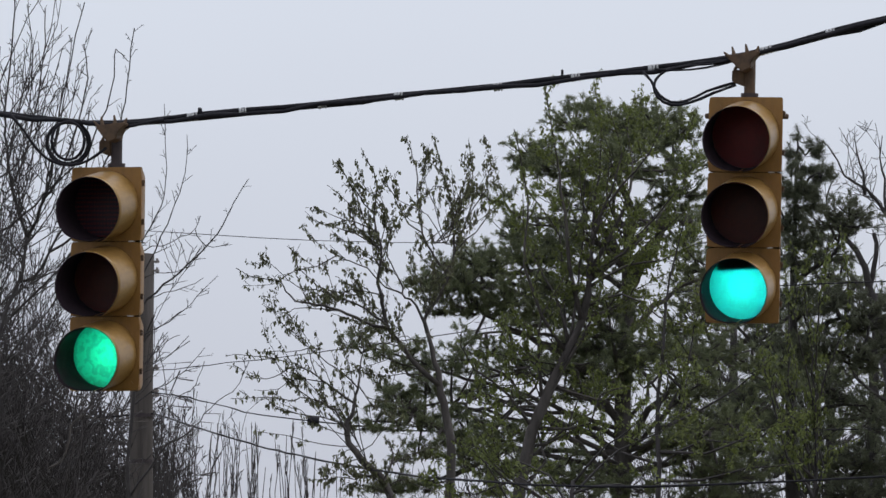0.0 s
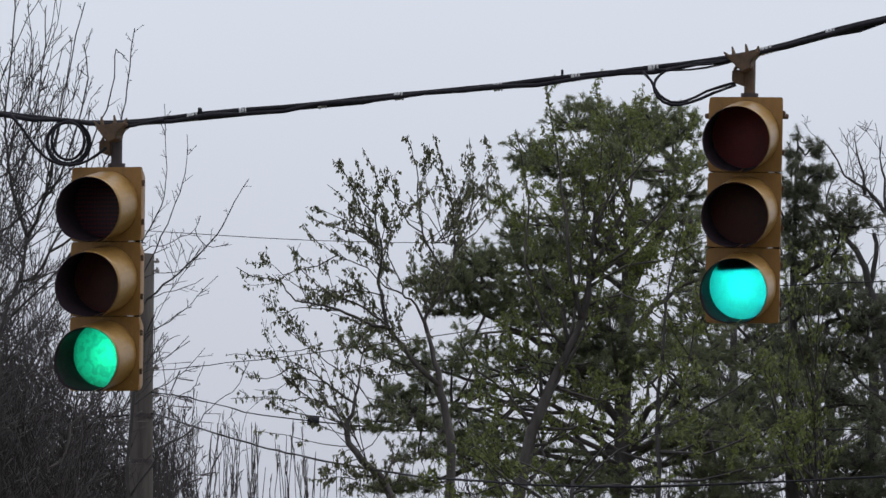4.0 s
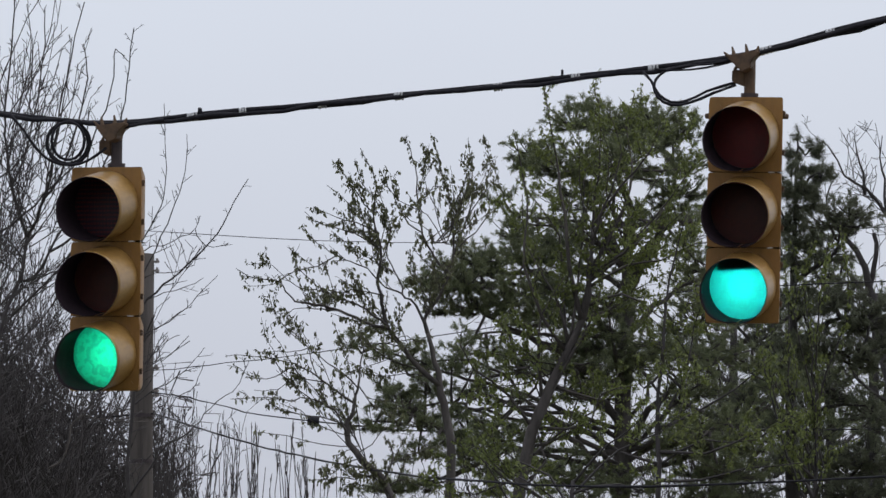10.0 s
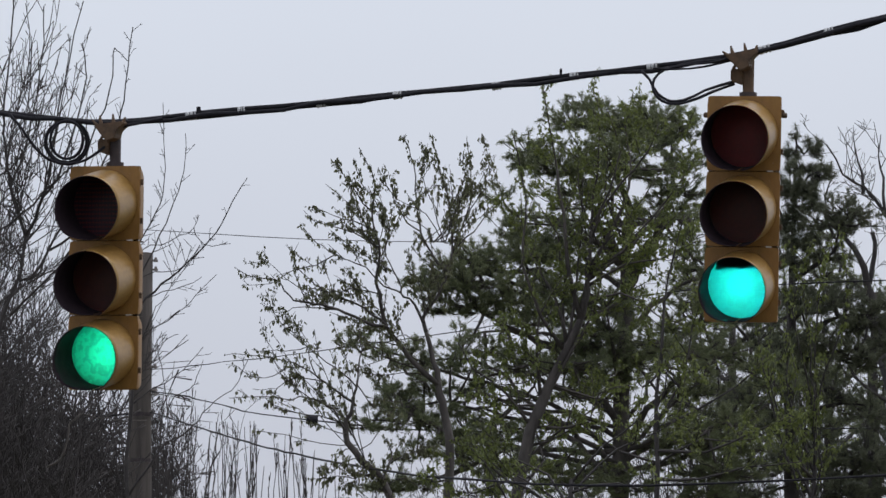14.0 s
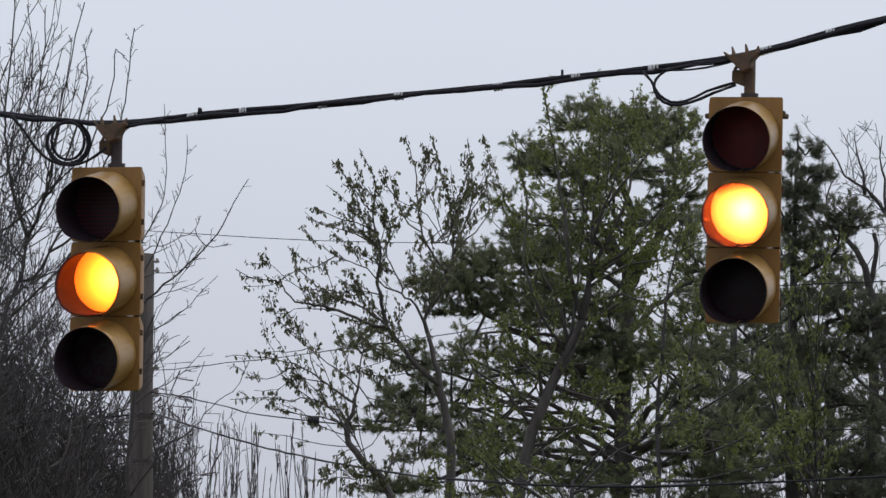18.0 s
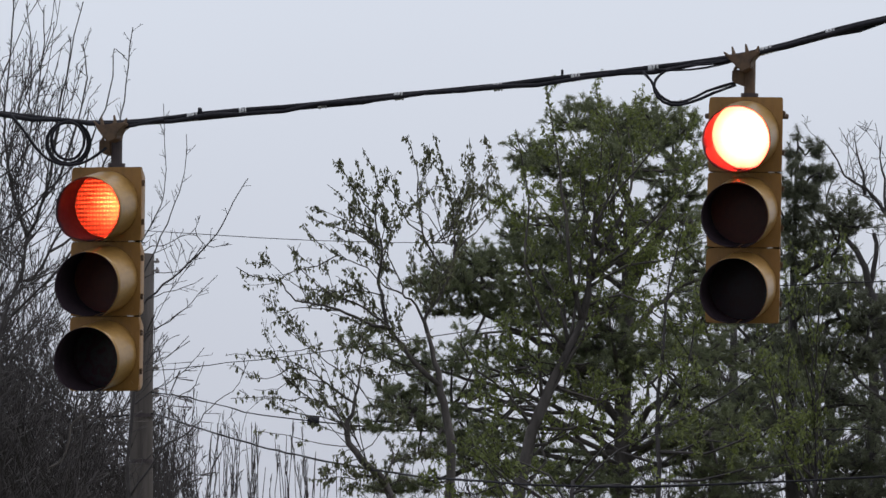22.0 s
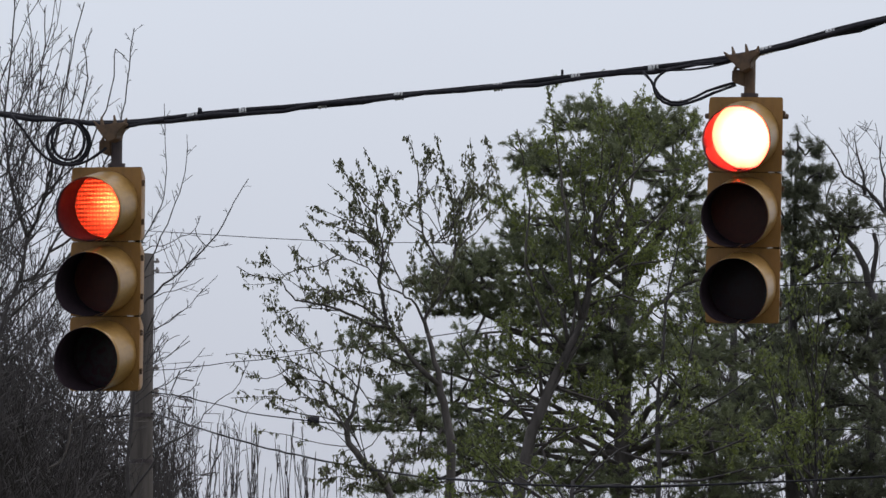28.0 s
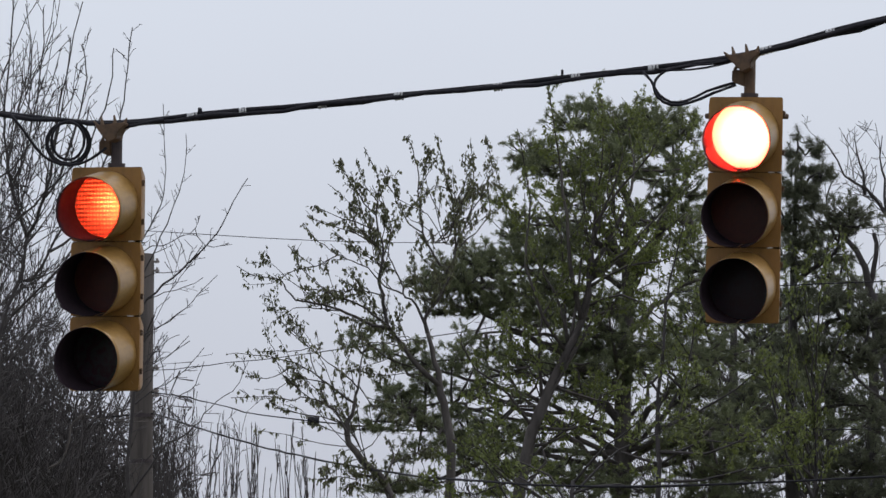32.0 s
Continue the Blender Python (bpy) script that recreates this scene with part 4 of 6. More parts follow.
stem.fan(8, (-0.718, 83, 8.339), (-0.93, 83, 8.797), (-1.851, 82.6, 8.695), (-0.919, 83.4, 9.889), 0.007, SPRING_SPARSE, 0.05)
stem.fan(7, (-0.501, 83, 8.049), (-0.846, 83, 8.507), (-1.24, 82.6, 8.028), (-0.134, 83.4, 8.877), 0.008, SPRING, 0.05)

# the tall pine
pine = Tree("pine_tree", "tall pine with dark green needle clumps on crooked boughs", "pine tree", 21, (1.89, 90.00, 8.61), BARK, NEEDLE)
pine.trunk([(1.89, 90.00, 8.61), (1.92, 90.00, 9.58), (1.98, 90.00, 10.55), (1.98, 90.00, 10.98), (1.96, 90.00, 11.28)], 0.092, 0.05)
pine.bough([(1.97, 90.00, 11.04), (2.01, 90.00, 11.53), (1.90, 89.80, 12.05), (1.85, 89.70, 12.65)], 0.06, [((1.79, 89.60, 12.61), 0.42, 0.22), ((1.40, 89.70, 12.62), 0.36, 0.18), ((2.02, 89.30, 12.45), 0.42, 0.22), ((1.89, 89.00, 12.20), 0.3, 0.14), ((1.52, 89.70, 12.80), 0.2, 0.08)])
pine.bough([(2.00, 90.00, 10.92), (2.26, 89.80, 11.31), (2.42, 89.70, 11.68), (2.45, 89.50, 12.38)], 0.06, [((2.27, 89.50, 12.59), 0.38, 0.18), ((2.54, 89.60, 12.48), 0.32, 0.22), ((2.59, 89.30, 12.11), 0.3, 0.16), ((2.68, 89.50, 12.64), 0.1, 0.08), ((2.54, 89.50, 11.86), 0.34, 0.15), ((2.23, 89.50, 12.08), 0.26, 0.1), ((2.20, 89.30, 12.33), 0.3, 0.14)])
pine.bough([(1.96, 90.00, 11.10), (1.78, 89.90, 11.39), (1.64, 89.70, 11.68), (1.18, 89.40, 12.19)], 0.055, [((0.94, 89.40, 12.26), 0.34, 0.16), ((1.21, 89.20, 12.07), 0.4, 0.2), ((1.57, 89.20, 12.16), 0.4, 0.26), ((0.85, 89.40, 12.13), 0.2, 0.1), ((1.48, 89.40, 11.85), 0.3, 0.12)])
pine.bough([(1.96, 90.00, 11.04), (1.67, 89.80, 11.32), (1.18, 89.70, 11.55), (0.82, 89.70, 11.61)], 0.04, [((0.76, 89.70, 11.43), 0.35, 0.18), ((1.09, 89.50, 11.32), 0.35, 0.16), ((1.37, 90.30, 11.50), 0.24, 0.14), ((0.64, 89.70, 11.80), 0.2, 0.12)], 18)
pine.bough([(2.01, 90.00, 11.04), (2.21, 89.80, 11.32), (2.57, 89.60, 11.60)], 0.04, [((2.45, 89.60, 11.72), 0.3, 0.12), ((2.64, 89.50, 11.35), 0.26, 0.18), ((2.21, 89.60, 11.63), 0.22, 0.09), ((2.66, 89.50, 11.59), 0.26, 0.12), ((2.81, 89.80, 11.08), 0.36, 0.2)], 18)
pine.bough([(1.98, 90.00, 10.25), (1.48, 89.50, 10.59), (0.70, 89.20, 10.95), (0.04, 89.00, 10.81), (-0.32, 89.00, 10.87)], 0.05, [((-0.23, 88.90, 10.86), 0.22, 0.12), ((0.10, 88.90, 10.80), 0.36, 0.18), ((0.45, 89.00, 10.99), 0.4, 0.2), ((0.85, 89.20, 11.14), 0.42, 0.2), ((0.04, 89.00, 10.54), 0.28, 0.12), ((0.39, 88.90, 10.53), 0.36, 0.12), ((1.15, 89.40, 10.86), 0.3, 0.15)], 20)
pine.bough([(1.95, 90.00, 9.76), (1.43, 90.20, 10.09), (0.89, 90.50, 10.36), (0.46, 90.60, 10.64)], 0.05, [((0.52, 90.60, 10.22), 0.26, 0.1), ((0.89, 90.50, 10.57), 0.36, 0.12), ((0.22, 90.60, 10.28), 0.26, 0.14), ((1.31, 90.40, 10.56), 0.3, 0.16)], 18)
pine.bough([(1.93, 90.00, 9.34), (1.69, 89.80, 9.59), (1.36, 89.60, 9.68), (0.70, 89.40, 9.95), (0.28, 89.30, 9.70)], 0.05, [((0.40, 89.30, 9.70), 0.26, 0.12), ((0.88, 89.40, 9.98), 0.34, 0.14), ((1.42, 89.60, 9.97), 0.34, 0.16), ((1.69, 89.70, 9.89), 0.4, 0.2), ((1.54, 89.70, 10.22), 0.36, 0.16), ((2.02, 89.50, 10.02), 0.36, 0.18)], 20)
pine.bough([(1.91, 90.00, 8.73), (1.29, 89.30, 9.22), (0.45, 89.00, 9.61), (-0.26, 88.80, 9.47)], 0.045, [((-0.41, 88.80, 9.47), 0.36, 0.2), ((-0.74, 88.80, 9.32), 0.3, 0.16), ((-0.50, 88.80, 9.65), 0.26, 0.14), ((-0.08, 88.80, 9.65), 0.3, 0.14), ((-0.08, 88.80, 9.30), 0.34, 0.2), ((0.27, 88.90, 9.24), 0.34, 0.2)], 20)
pine.bough([(1.93, 90.00, 9.10), (1.30, 89.60, 9.06), (0.70, 89.40, 9.05), (0.40, 89.40, 8.93)], 0.04, [((0.52, 89.40, 8.87), 0.3, 0.16), ((1.00, 89.40, 8.93), 0.36, 0.16), ((1.42, 89.50, 8.78), 0.4, 0.16), ((-0.26, 89.30, 8.68), 0.3, 0.1), ((-0.56, 89.30, 8.68), 0.34, 0.12), ((0.70, 89.40, 9.23), 0.36, 0.16)], 20)
pine.bough([(1.98, 90.00, 10.37), (2.28, 90.10, 10.65), (2.52, 90.20, 10.88), (2.89, 90.40, 11.02)], 0.045, [((2.86, 90.40, 10.72), 0.3, 0.2), ((2.61, 90.20, 11.12), 0.2, 0.12), ((2.46, 90.20, 10.45), 0.34, 0.12)], 18)
pine.bough([(1.93, 90.00, 9.10), (2.33, 89.80, 9.69), (2.86, 89.60, 10.03), (3.29, 89.60, 10.15)], 0.045, [((2.39, 89.80, 10.14), 0.34, 0.16), ((2.80, 89.60, 10.15), 0.4, 0.18), ((3.28, 89.60, 10.03), 0.34, 0.14), ((2.71, 89.60, 9.73), 0.36, 0.16)], 20)
pine.bough([(1.93, 90.00, 8.98), (2.39, 89.80, 9.20), (2.86, 89.60, 9.30)], 0.04, [((2.35, 89.70, 9.13), 0.38, 0.18), ((2.80, 89.60, 9.30), 0.42, 0.2), ((2.68, 89.60, 8.88), 0.36, 0.14), ((1.95, 89.40, 8.69), 0.36, 0.18), ((3.10, 89.50, 8.84), 0.4, 0.16), ((2.83, 89.50, 8.62), 0.36, 0.12), ((3.28, 89.50, 9.12), 0.34, 0.14)], 20)
pine.bough([(1.97, 90.00, 10.43), (1.54, 89.40, 10.73), (1.06, 89.20, 10.95)], 0.035, [((1.36, 89.20, 11.02), 0.28, 0.14), ((1.03, 89.20, 11.14), 0.36, 0.2), ((1.35, 89.20, 10.65), 0.32, 0.16), ((0.82, 89.20, 10.71), 0.36, 0.2), ((1.95, 89.50, 10.71), 0.2, 0.18)], 18)
pine.bough([(1.92, 90.00, 8.92), (1.17, 89.20, 9.39), (0.33, 89.00, 9.97), (-0.14, 88.90, 9.96)], 0.035, [((-0.14, 88.90, 9.96), 0.3, 0.16), ((0.22, 89.00, 9.91), 0.26, 0.14), ((-0.26, 88.90, 9.00), 0.3, 0.16), ((0.21, 88.90, 9.00), 0.36, 0.16)], 16)
pine.bough([(1.96, 90.00, 10.07), (1.48, 89.30, 10.42), (0.87, 89.00, 10.69), (0.21, 88.80, 10.82)], 0.035, [((-0.11, 88.70, 10.75), 0.3, 0.14), ((0.24, 88.70, 10.78), 0.42, 0.18), ((0.63, 88.90, 10.65), 0.4, 0.18), ((0.99, 89.00, 10.54), 0.36, 0.16), ((0.39, 88.80, 11.06), 0.34, 0.14)], 20)
for line, r in (
    ([(1.934, 90, 10.068), (1.665, 89.83, 10.203), (1.301, 89.67, 10.223), (0.998, 89.5, 10.237), (0.696, 89.33, 10.39), (0.455, 89.17, 10.53), (0.263, 89, 10.585)], 0.040),
    ([(1.908, 90, 9.34), (1.753, 89.8, 9.516), (1.599, 89.6, 9.607), (1.296, 89.4, 9.685), (1.054, 89.2, 9.691)], 0.038),
    ([(1.895, 90, 9.067), (1.603, 89.83, 9.253), (1.299, 89.67, 9.335), (1.027, 89.5, 9.344), (0.695, 89.33, 9.402), (0.395, 89.17, 9.477), (0.215, 89, 9.403)], 0.038),
    ([(1.94, 90, 10.238), (1.793, 90.2, 10.403), (1.646, 90.4, 10.484), (1.497, 90.6, 10.522)], 0.030),
    ([(1.985, 90, 11.101), (1.82, 89.92, 11.263), (1.716, 89.85, 11.437), (1.667, 89.78, 11.623), (1.702, 89.7, 11.827)], 0.045),
    ([(2.021, 90, 11.064), (2.183, 89.92, 11.214), (2.284, 89.85, 11.364), (2.319, 89.78, 11.55), (2.45, 89.7, 11.663)], 0.045),
    ([(1.956, 90, 9.388), (2.068, 90.13, 9.582), (2.169, 90.27, 9.728), (2.233, 90.4, 9.911)], 0.030),
    ([(1.907, 90, 9.098), (2.146, 89.88, 9.268), (2.336, 89.75, 9.415), (2.454, 89.62, 9.633), (2.547, 89.5, 9.839)], 0.034),
):
    pine.bough(line, r, [])
for line, clumps in (
    ([(1.959, 90, 10.553), (1.543, 89.72, 10.616), (1.058, 89.44, 10.739), (0.695, 89.16, 10.83), (0.275, 88.88, 10.891), (-0.083, 88.6, 10.772)], [((0.036, 88.8, 10.985), 0.26, 0.12), ((0.934, 89, 11.138), 0.28, 0.12), ((-0.072, 88.7, 10.65), 0.26, 0.14), ((0.304, 88.7, 10.566), 0.26, 0.11), ((1.099, 88.9, 10.755), 0.28, 0.13)]),
    ([(1.921, 90, 9.704), (1.54, 89.6, 9.909), (1.234, 89.2, 9.991), (0.87, 88.8, 9.893)], [((1.23, 88.9, 9.915), 0.26, 0.12), ((1.588, 88.9, 9.963), 0.28, 0.13), ((1.409, 88.9, 10.263), 0.22, 0.11), ((0.721, 88.8, 10.025), 0.22, 0.10), ((1.557, 88.9, 9.663), 0.26, 0.10)]),
    ([(1.895, 90, 8.916), (1.297, 89.55, 8.987), (0.693, 89.1, 9.052), (0.095, 88.65, 9.163), (-0.32, 88.2, 9.331)], [((-0.426, 88.2, 9.468), 0.24, 0.14), ((-0.189, 88.2, 9.29), 0.28, 0.15), ((-0.497, 88.2, 9.231), 0.24, 0.12), ((-0.071, 88.3, 9.085), 0.22, 0.10), ((0.332, 88.4, 9.111), 0.24, 0.10), ((0.629, 88.5, 9.019), 0.26, 0.10), ((1.195, 88.7, 8.797), 0.28, 0.10), ((1.645, 88.9, 8.718), 0.28, 0.10)]),
    ([(1.946, 90, 9.946), (2.202, 89.6, 10.102), (2.492, 89.2, 10.1), (2.838, 88.8, 9.953)], [((2.183, 88.8, 10.193), 0.26, 0.12), ((2.493, 88.8, 10.061), 0.28, 0.13), ((2.778, 88.8, 9.905), 0.26, 0.12), ((2.301, 88.8, 9.881), 0.26, 0.10), ((2.628, 88.8, 9.654), 0.26, 0.12)]),
    ([(1.931, 90, 9.098), (2.26, 89.6, 9.172), (2.609, 89.2, 9.21), (3.015, 88.8, 9.295)], [((2.359, 88.8, 9.164), 0.26, 0.11), ((2.686, 88.8, 9.175), 0.28, 0.12), ((3.015, 88.8, 9.355), 0.28, 0.14), ((3.252, 88.8, 9.175), 0.28, 0.12), ((2.894, 88.8, 8.877), 0.26, 0.10)]),
    ([(1.985, 90, 11.283), (2.206, 89.6, 11.482), (2.406, 89.2, 11.528), (2.634, 88.8, 11.453)], [((2.455, 88.8, 11.483), 0.26, 0.14), ((2.634, 88.8, 11.273), 0.26, 0.14), ((2.007, 88.8, 11.483), 0.22, 0.12), ((1.35, 88.8, 11.393), 0.26, 0.13), ((1.081, 88.8, 11.483), 0.26, 0.12), ((0.723, 88.8, 11.441), 0.24, 0.11), ((1.649, 88.8, 11.724), 0.24, 0.12)]),
):
    pine.bough(line, 0.032, clumps, 12)
for line, clumps in (
    ([(1.985, 90, 11.101), (1.894, 89.67, 11.49), (1.779, 89.33, 11.815), (1.833, 89, 12.078)], [((1.592, 88.9, 12.055), 0.24, 0.12), ((1.843, 88.9, 12.175), 0.26, 0.13), ((2.07, 88.9, 11.994), 0.24, 0.12), ((2.297, 88.9, 11.874), 0.20, 0.09), ((1.759, 88.9, 11.874), 0.22, 0.10), ((2.191, 88.9, 12.217), 0.24, 0.12), ((2.519, 88.9, 12.006), 0.20, 0.10)]),
    ([(1.908, 90, 9.219), (1.178, 89.6, 9.546), (0.455, 89.2, 9.751), (-0.262, 88.8, 9.953), (-0.736, 88.4, 10.064)], [((-0.962, 88.4, 10.13), 0.22, 0.11), ((-0.724, 88.4, 10.023), 0.24, 0.12), ((-0.825, 88.4, 10.237), 0.20, 0.09), ((-0.499, 88.4, 9.915), 0.24, 0.11), ((-0.249, 88.4, 10.082), 0.20, 0.10), ((-0.291, 88.4, 9.748), 0.20, 0.09)]),
):
    pine.bough(line, 0.030, clumps, 12)
pine.bough([(1.934, 90, 10.068), (1.31, 90.33, 10.343), (0.706, 90.67, 10.437), (0.22, 91, 10.408)], 0.028, [((0.189, 90.8, 10.438), 0.20, 0.09), ((0.476, 90.8, 10.364), 0.16, 0.06), ((0.738, 90.8, 10.634), 0.18, 0.08), ((1.012, 90.8, 10.511), 0.18, 0.07), ((0.524, 90.8, 9.972), 0.18, 0.07), ((0.859, 90.8, 9.948), 0.16, 0.06), ((1.316, 90.8, 9.776), 0.18, 0.08)], 10)
pine.bough([(1.895, 90, 8.795), (1.297, 89.53, 8.847), (0.693, 89.07, 8.869), (0.154, 88.6, 8.979)], 0.028, [((0.261, 88.6, 8.89), 0.22, 0.10), ((0.523, 88.6, 8.753), 0.22, 0.09), ((0.867, 88.6, 8.872), 0.22, 0.09), ((1.045, 88.6, 8.61), 0.24, 0.09), ((1.402, 88.6, 8.979), 0.18, 0.07), ((0.57, 88.6, 8.574), 0.22, 0.08), ((1.52, 88.6, 8.55), 0.24, 0.09)], 14)
pine.bough([(1.908, 90, 9.34), (1.178, 89.6, 9.486), (0.575, 89.2, 9.42), (0.095, 88.8, 9.504)], 0.028, [((0.131, 88.6, 9.445), 0.20, 0.08), ((0.452, 88.6, 9.289), 0.20, 0.08), ((0.719, 88.6, 9.54), 0.18, 0.07), ((0.321, 88.6, 9.845), 0.20, 0.08), ((0.095, 88.6, 9.934), 0.20, 0.09), ((1.059, 88.6, 9.845), 0.20, 0.08), ((0.838, 88.6, 9.218), 0.18, 0.07)], 14)
pine.boughs(5, (1.91, 90.00, 8.67), (1.97, 90.00, 10.92), 1.5, 14)

# the leafing tree that stands before the pine
fresh = Tree("broadleaf_tree", "forked tree with grey bark and fresh yellow-green leaves before the pine", "tree", 31, (0.70, 80.00, 7.81), BARK, LEAF_FRESH)
fresh.trunk([(0.70, 80.00, 7.80), (0.86, 80.00, 8.47), (1.03, 80.00, 8.90), (1.32, 80.00, 9.52), (1.40, 80.08, 9.99), (1.43, 80.15, 10.43)], 0.054, 0.008)
fresh.limb([(1.32, 80.00, 9.52), (1.41, 80.10, 9.99), (1.44, 80.20, 10.54), (1.52, 80.20, 11.14), (1.50, 80.20, 11.66)], 0.032, 0.005, FRESH)
fresh.limb([(1.32, 80.00, 9.52), (1.21, 79.90, 10.02), (1.16, 79.80, 10.50), (1.08, 79.80, 11.09), (0.97, 79.80, 11.74)], 0.028, 0.005, FRESH)
fresh.limb([(1.41, 80.10, 9.99), (1.65, 80.20, 10.43), (1.82, 80.40, 11.00), (1.77, 80.50, 11.40), (1.85, 80.50, 11.75)], 0.028, 0.005, FRESH)
fresh.limb([(1.38, 80.10, 9.88), (1.81, 80.30, 10.23), (2.14, 80.50, 10.63), (2.39, 80.60, 10.92)], 0.024, 0.005, FRESH)
fresh.limb([(1.16, 80.00, 9.22), (0.94, 79.80, 9.53), (0.78, 79.60, 9.99), (0.81, 79.60, 10.64), (0.68, 79.60, 11.29)], 0.022, 0.005, SPRING_SPARSE)
fresh.limb([(0.94, 80.00, 8.74), (0.92, 79.90, 9.11), (0.94, 79.80, 9.53), (1.16, 79.80, 9.90)], 0.020, 0.005, FRESH)
fresh.limb([(0.86, 80.00, 8.47), (0.62, 79.90, 8.78), (0.30, 79.80, 9.04), (0.14, 79.80, 9.31)], 0.018, 0.005, SPRING_SPARSE)
fresh.limb([(0.78, 80.00, 8.15), (1.16, 80.20, 8.49), (1.49, 80.30, 8.71), (1.71, 80.40, 9.10)], 0.018, 0.005, FRESH)
fresh.limb([(0.73, 80.00, 7.88), (0.41, 79.80, 8.13), (0.09, 79.60, 8.33)], 0.016, 0.005, FRESH)
fresh.limb([(1.41, 80.10, 9.94), (1.86, 79.80, 10.28), (2.17, 79.60, 10.64), (2.39, 79.50, 10.95)], 0.020, 0.005, FRESH)
fresh.limb([(1.38, 80.10, 9.83), (1.75, 79.70, 10.00), (2.06, 79.50, 10.03), (2.41, 79.40, 10.18)], 0.018, 0.005, FRESH)
fresh.limb([(1.35, 80.10, 9.64), (1.69, 79.70, 9.73), (2.06, 79.50, 9.50), (2.43, 79.40, 9.33)], 0.016, 0.005, FRESH)
fresh.limb([(1.42, 80.10, 10.26), (1.59, 79.80, 10.71), (1.70, 79.70, 11.08), (1.59, 79.70, 11.46)], 0.016, 0.005, FRESH)
fresh.limb([(1.43, 80.10, 10.42), (1.70, 79.90, 10.78), (1.97, 79.80, 11.09), (2.07, 79.80, 11.36)], 0.016, 0.005, FRESH)
fresh.fan(6, (1.377, 80, 10.196), (1.754, 80, 10.304), (0.647, 79.4, 10.722), (2.482, 80.8, 11.597), 0.010, FRESH_THIN, 0.06)
fresh.fan(8, (1.16, 80, 9.223), (0.891, 80, 8.684), (0.032, 79.4, 8.737), (0.953, 80.6, 9.717), 0.009, SPRING, 0.06)
fresh.fan(6, (0.78, 80.00, 8.25), (1.32, 80.00, 9.52), (0.62, 79.60, 11.29), (2.42, 80.60, 10.15), 0.018, FRESH)
fresh.fan(6, (0.70, 80.00, 7.80), (1.03, 80.00, 8.90), (-0.13, 79.40, 9.27), (1.87, 80.60, 8.09), 0.016, FRESH_THIN)

# a slim leafing stem right of the pine's trunk
slim = Tree("broadleaf_tree", "slim tree with fresh green leaves among the pines", "tree", 32, (2.02, 79.00, 7.73), BARK_DARK, LEAF_FRESH)
slim.trunk([(2.02, 79.00, 7.72), (2.01, 79.00, 8.38), (2.06, 79.00, 9.02), (2.10, 79.10, 9.54)], 0.026, 0.008)
slim.limb([(2.06, 79.00, 9.02), (2.10, 79.10, 9.56), (2.19, 79.20, 10.06), (2.30, 79.20, 10.43)], 0.018, 0.005, FRESH_THIN)
slim.limb([(2.02, 79.00, 8.43), (2.21, 79.10, 8.76), (2.33, 79.10, 9.03), (2.37, 79.20, 9.36), (2.48, 79.20, 9.68)], 0.016, 0.005, FRESH_THIN)
slim.limb([(2.02, 79.00, 8.38), (2.36, 78.90, 8.53), (2.73, 78.80, 8.74), (3.05, 78.80, 9.00)], 0.018, 0.005, FRESH_THIN)
slim.limb([(2.02, 79.00, 8.17), (2.46, 78.80, 8.15), (2.88, 78.70, 8.30), (3.25, 78.70, 8.46)], 0.018, 0.005, FRESH_THIN)
slim.limb([(2.02, 79.00, 7.90), (2.41, 78.80, 7.89), (2.83, 78.70, 7.98), (3.36, 78.70, 8.04)], 0.018, 0.005, FRESH_THIN)
slim.limb([(2.01, 79.00, 8.06), (1.68, 79.20, 8.19), (1.36, 79.30, 8.41)], 0.016, 0.005, FRESH_THIN)
slim.fan(4, (2.02, 79.00, 7.72), (2.06, 79.00, 9.02), (1.40, 78.60, 9.41), (3.39, 79.40, 7.88), 0.014, FRESH_THIN)
shrub = Tree("broadleaf_tree", "bushy young tree with fresh green leaves under the pines", "tree", 33, (1.17, 77.00, 7.58), BARK_DARK, LEAF_FRESH)
shrub.trunk([(1.17, 77.00, 7.33), (1.19, 77.00, 7.74)], 0.04, 0.02)
shrub.fan(5, (1.17, 77.00, 7.33), (1.17, 77.00, 7.59), (-0.48, 76.40, 8.26), (0.40, 77.60, 7.69), 0.014, SPRING)
shrub.fan(5, (1.17, 77.00, 7.33), (1.19, 77.00, 7.74), (0.08, 76.40, 8.88), (2.32, 77.60, 7.74), 0.014, FRESH_THIN)
edge = Tree("broadleaf_tree", "bushy young tree with dull green leaves beside the wood", "tree", 34, (3.87, 88.00, 8.44), BARK_DARK, LEAF_FRESH)
edge.trunk([(3.87, 88.00, 8.16), (3.90, 88.00, 8.93)], 0.04, 0.02)
edge.fan(5, (3.90, 88.00, 8.57), (3.90, 88.00, 8.93), (3.47, 87.20, 11.30), (4.27, 88.80, 10.91), 0.014, SPRING)
edge.fan(9, (3.87, 88.00, 8.16), (3.90, 88.00, 8.93), (3.03, 87.20, 11.04), (4.62, 88.80, 9.00), 0.016, SPRING)

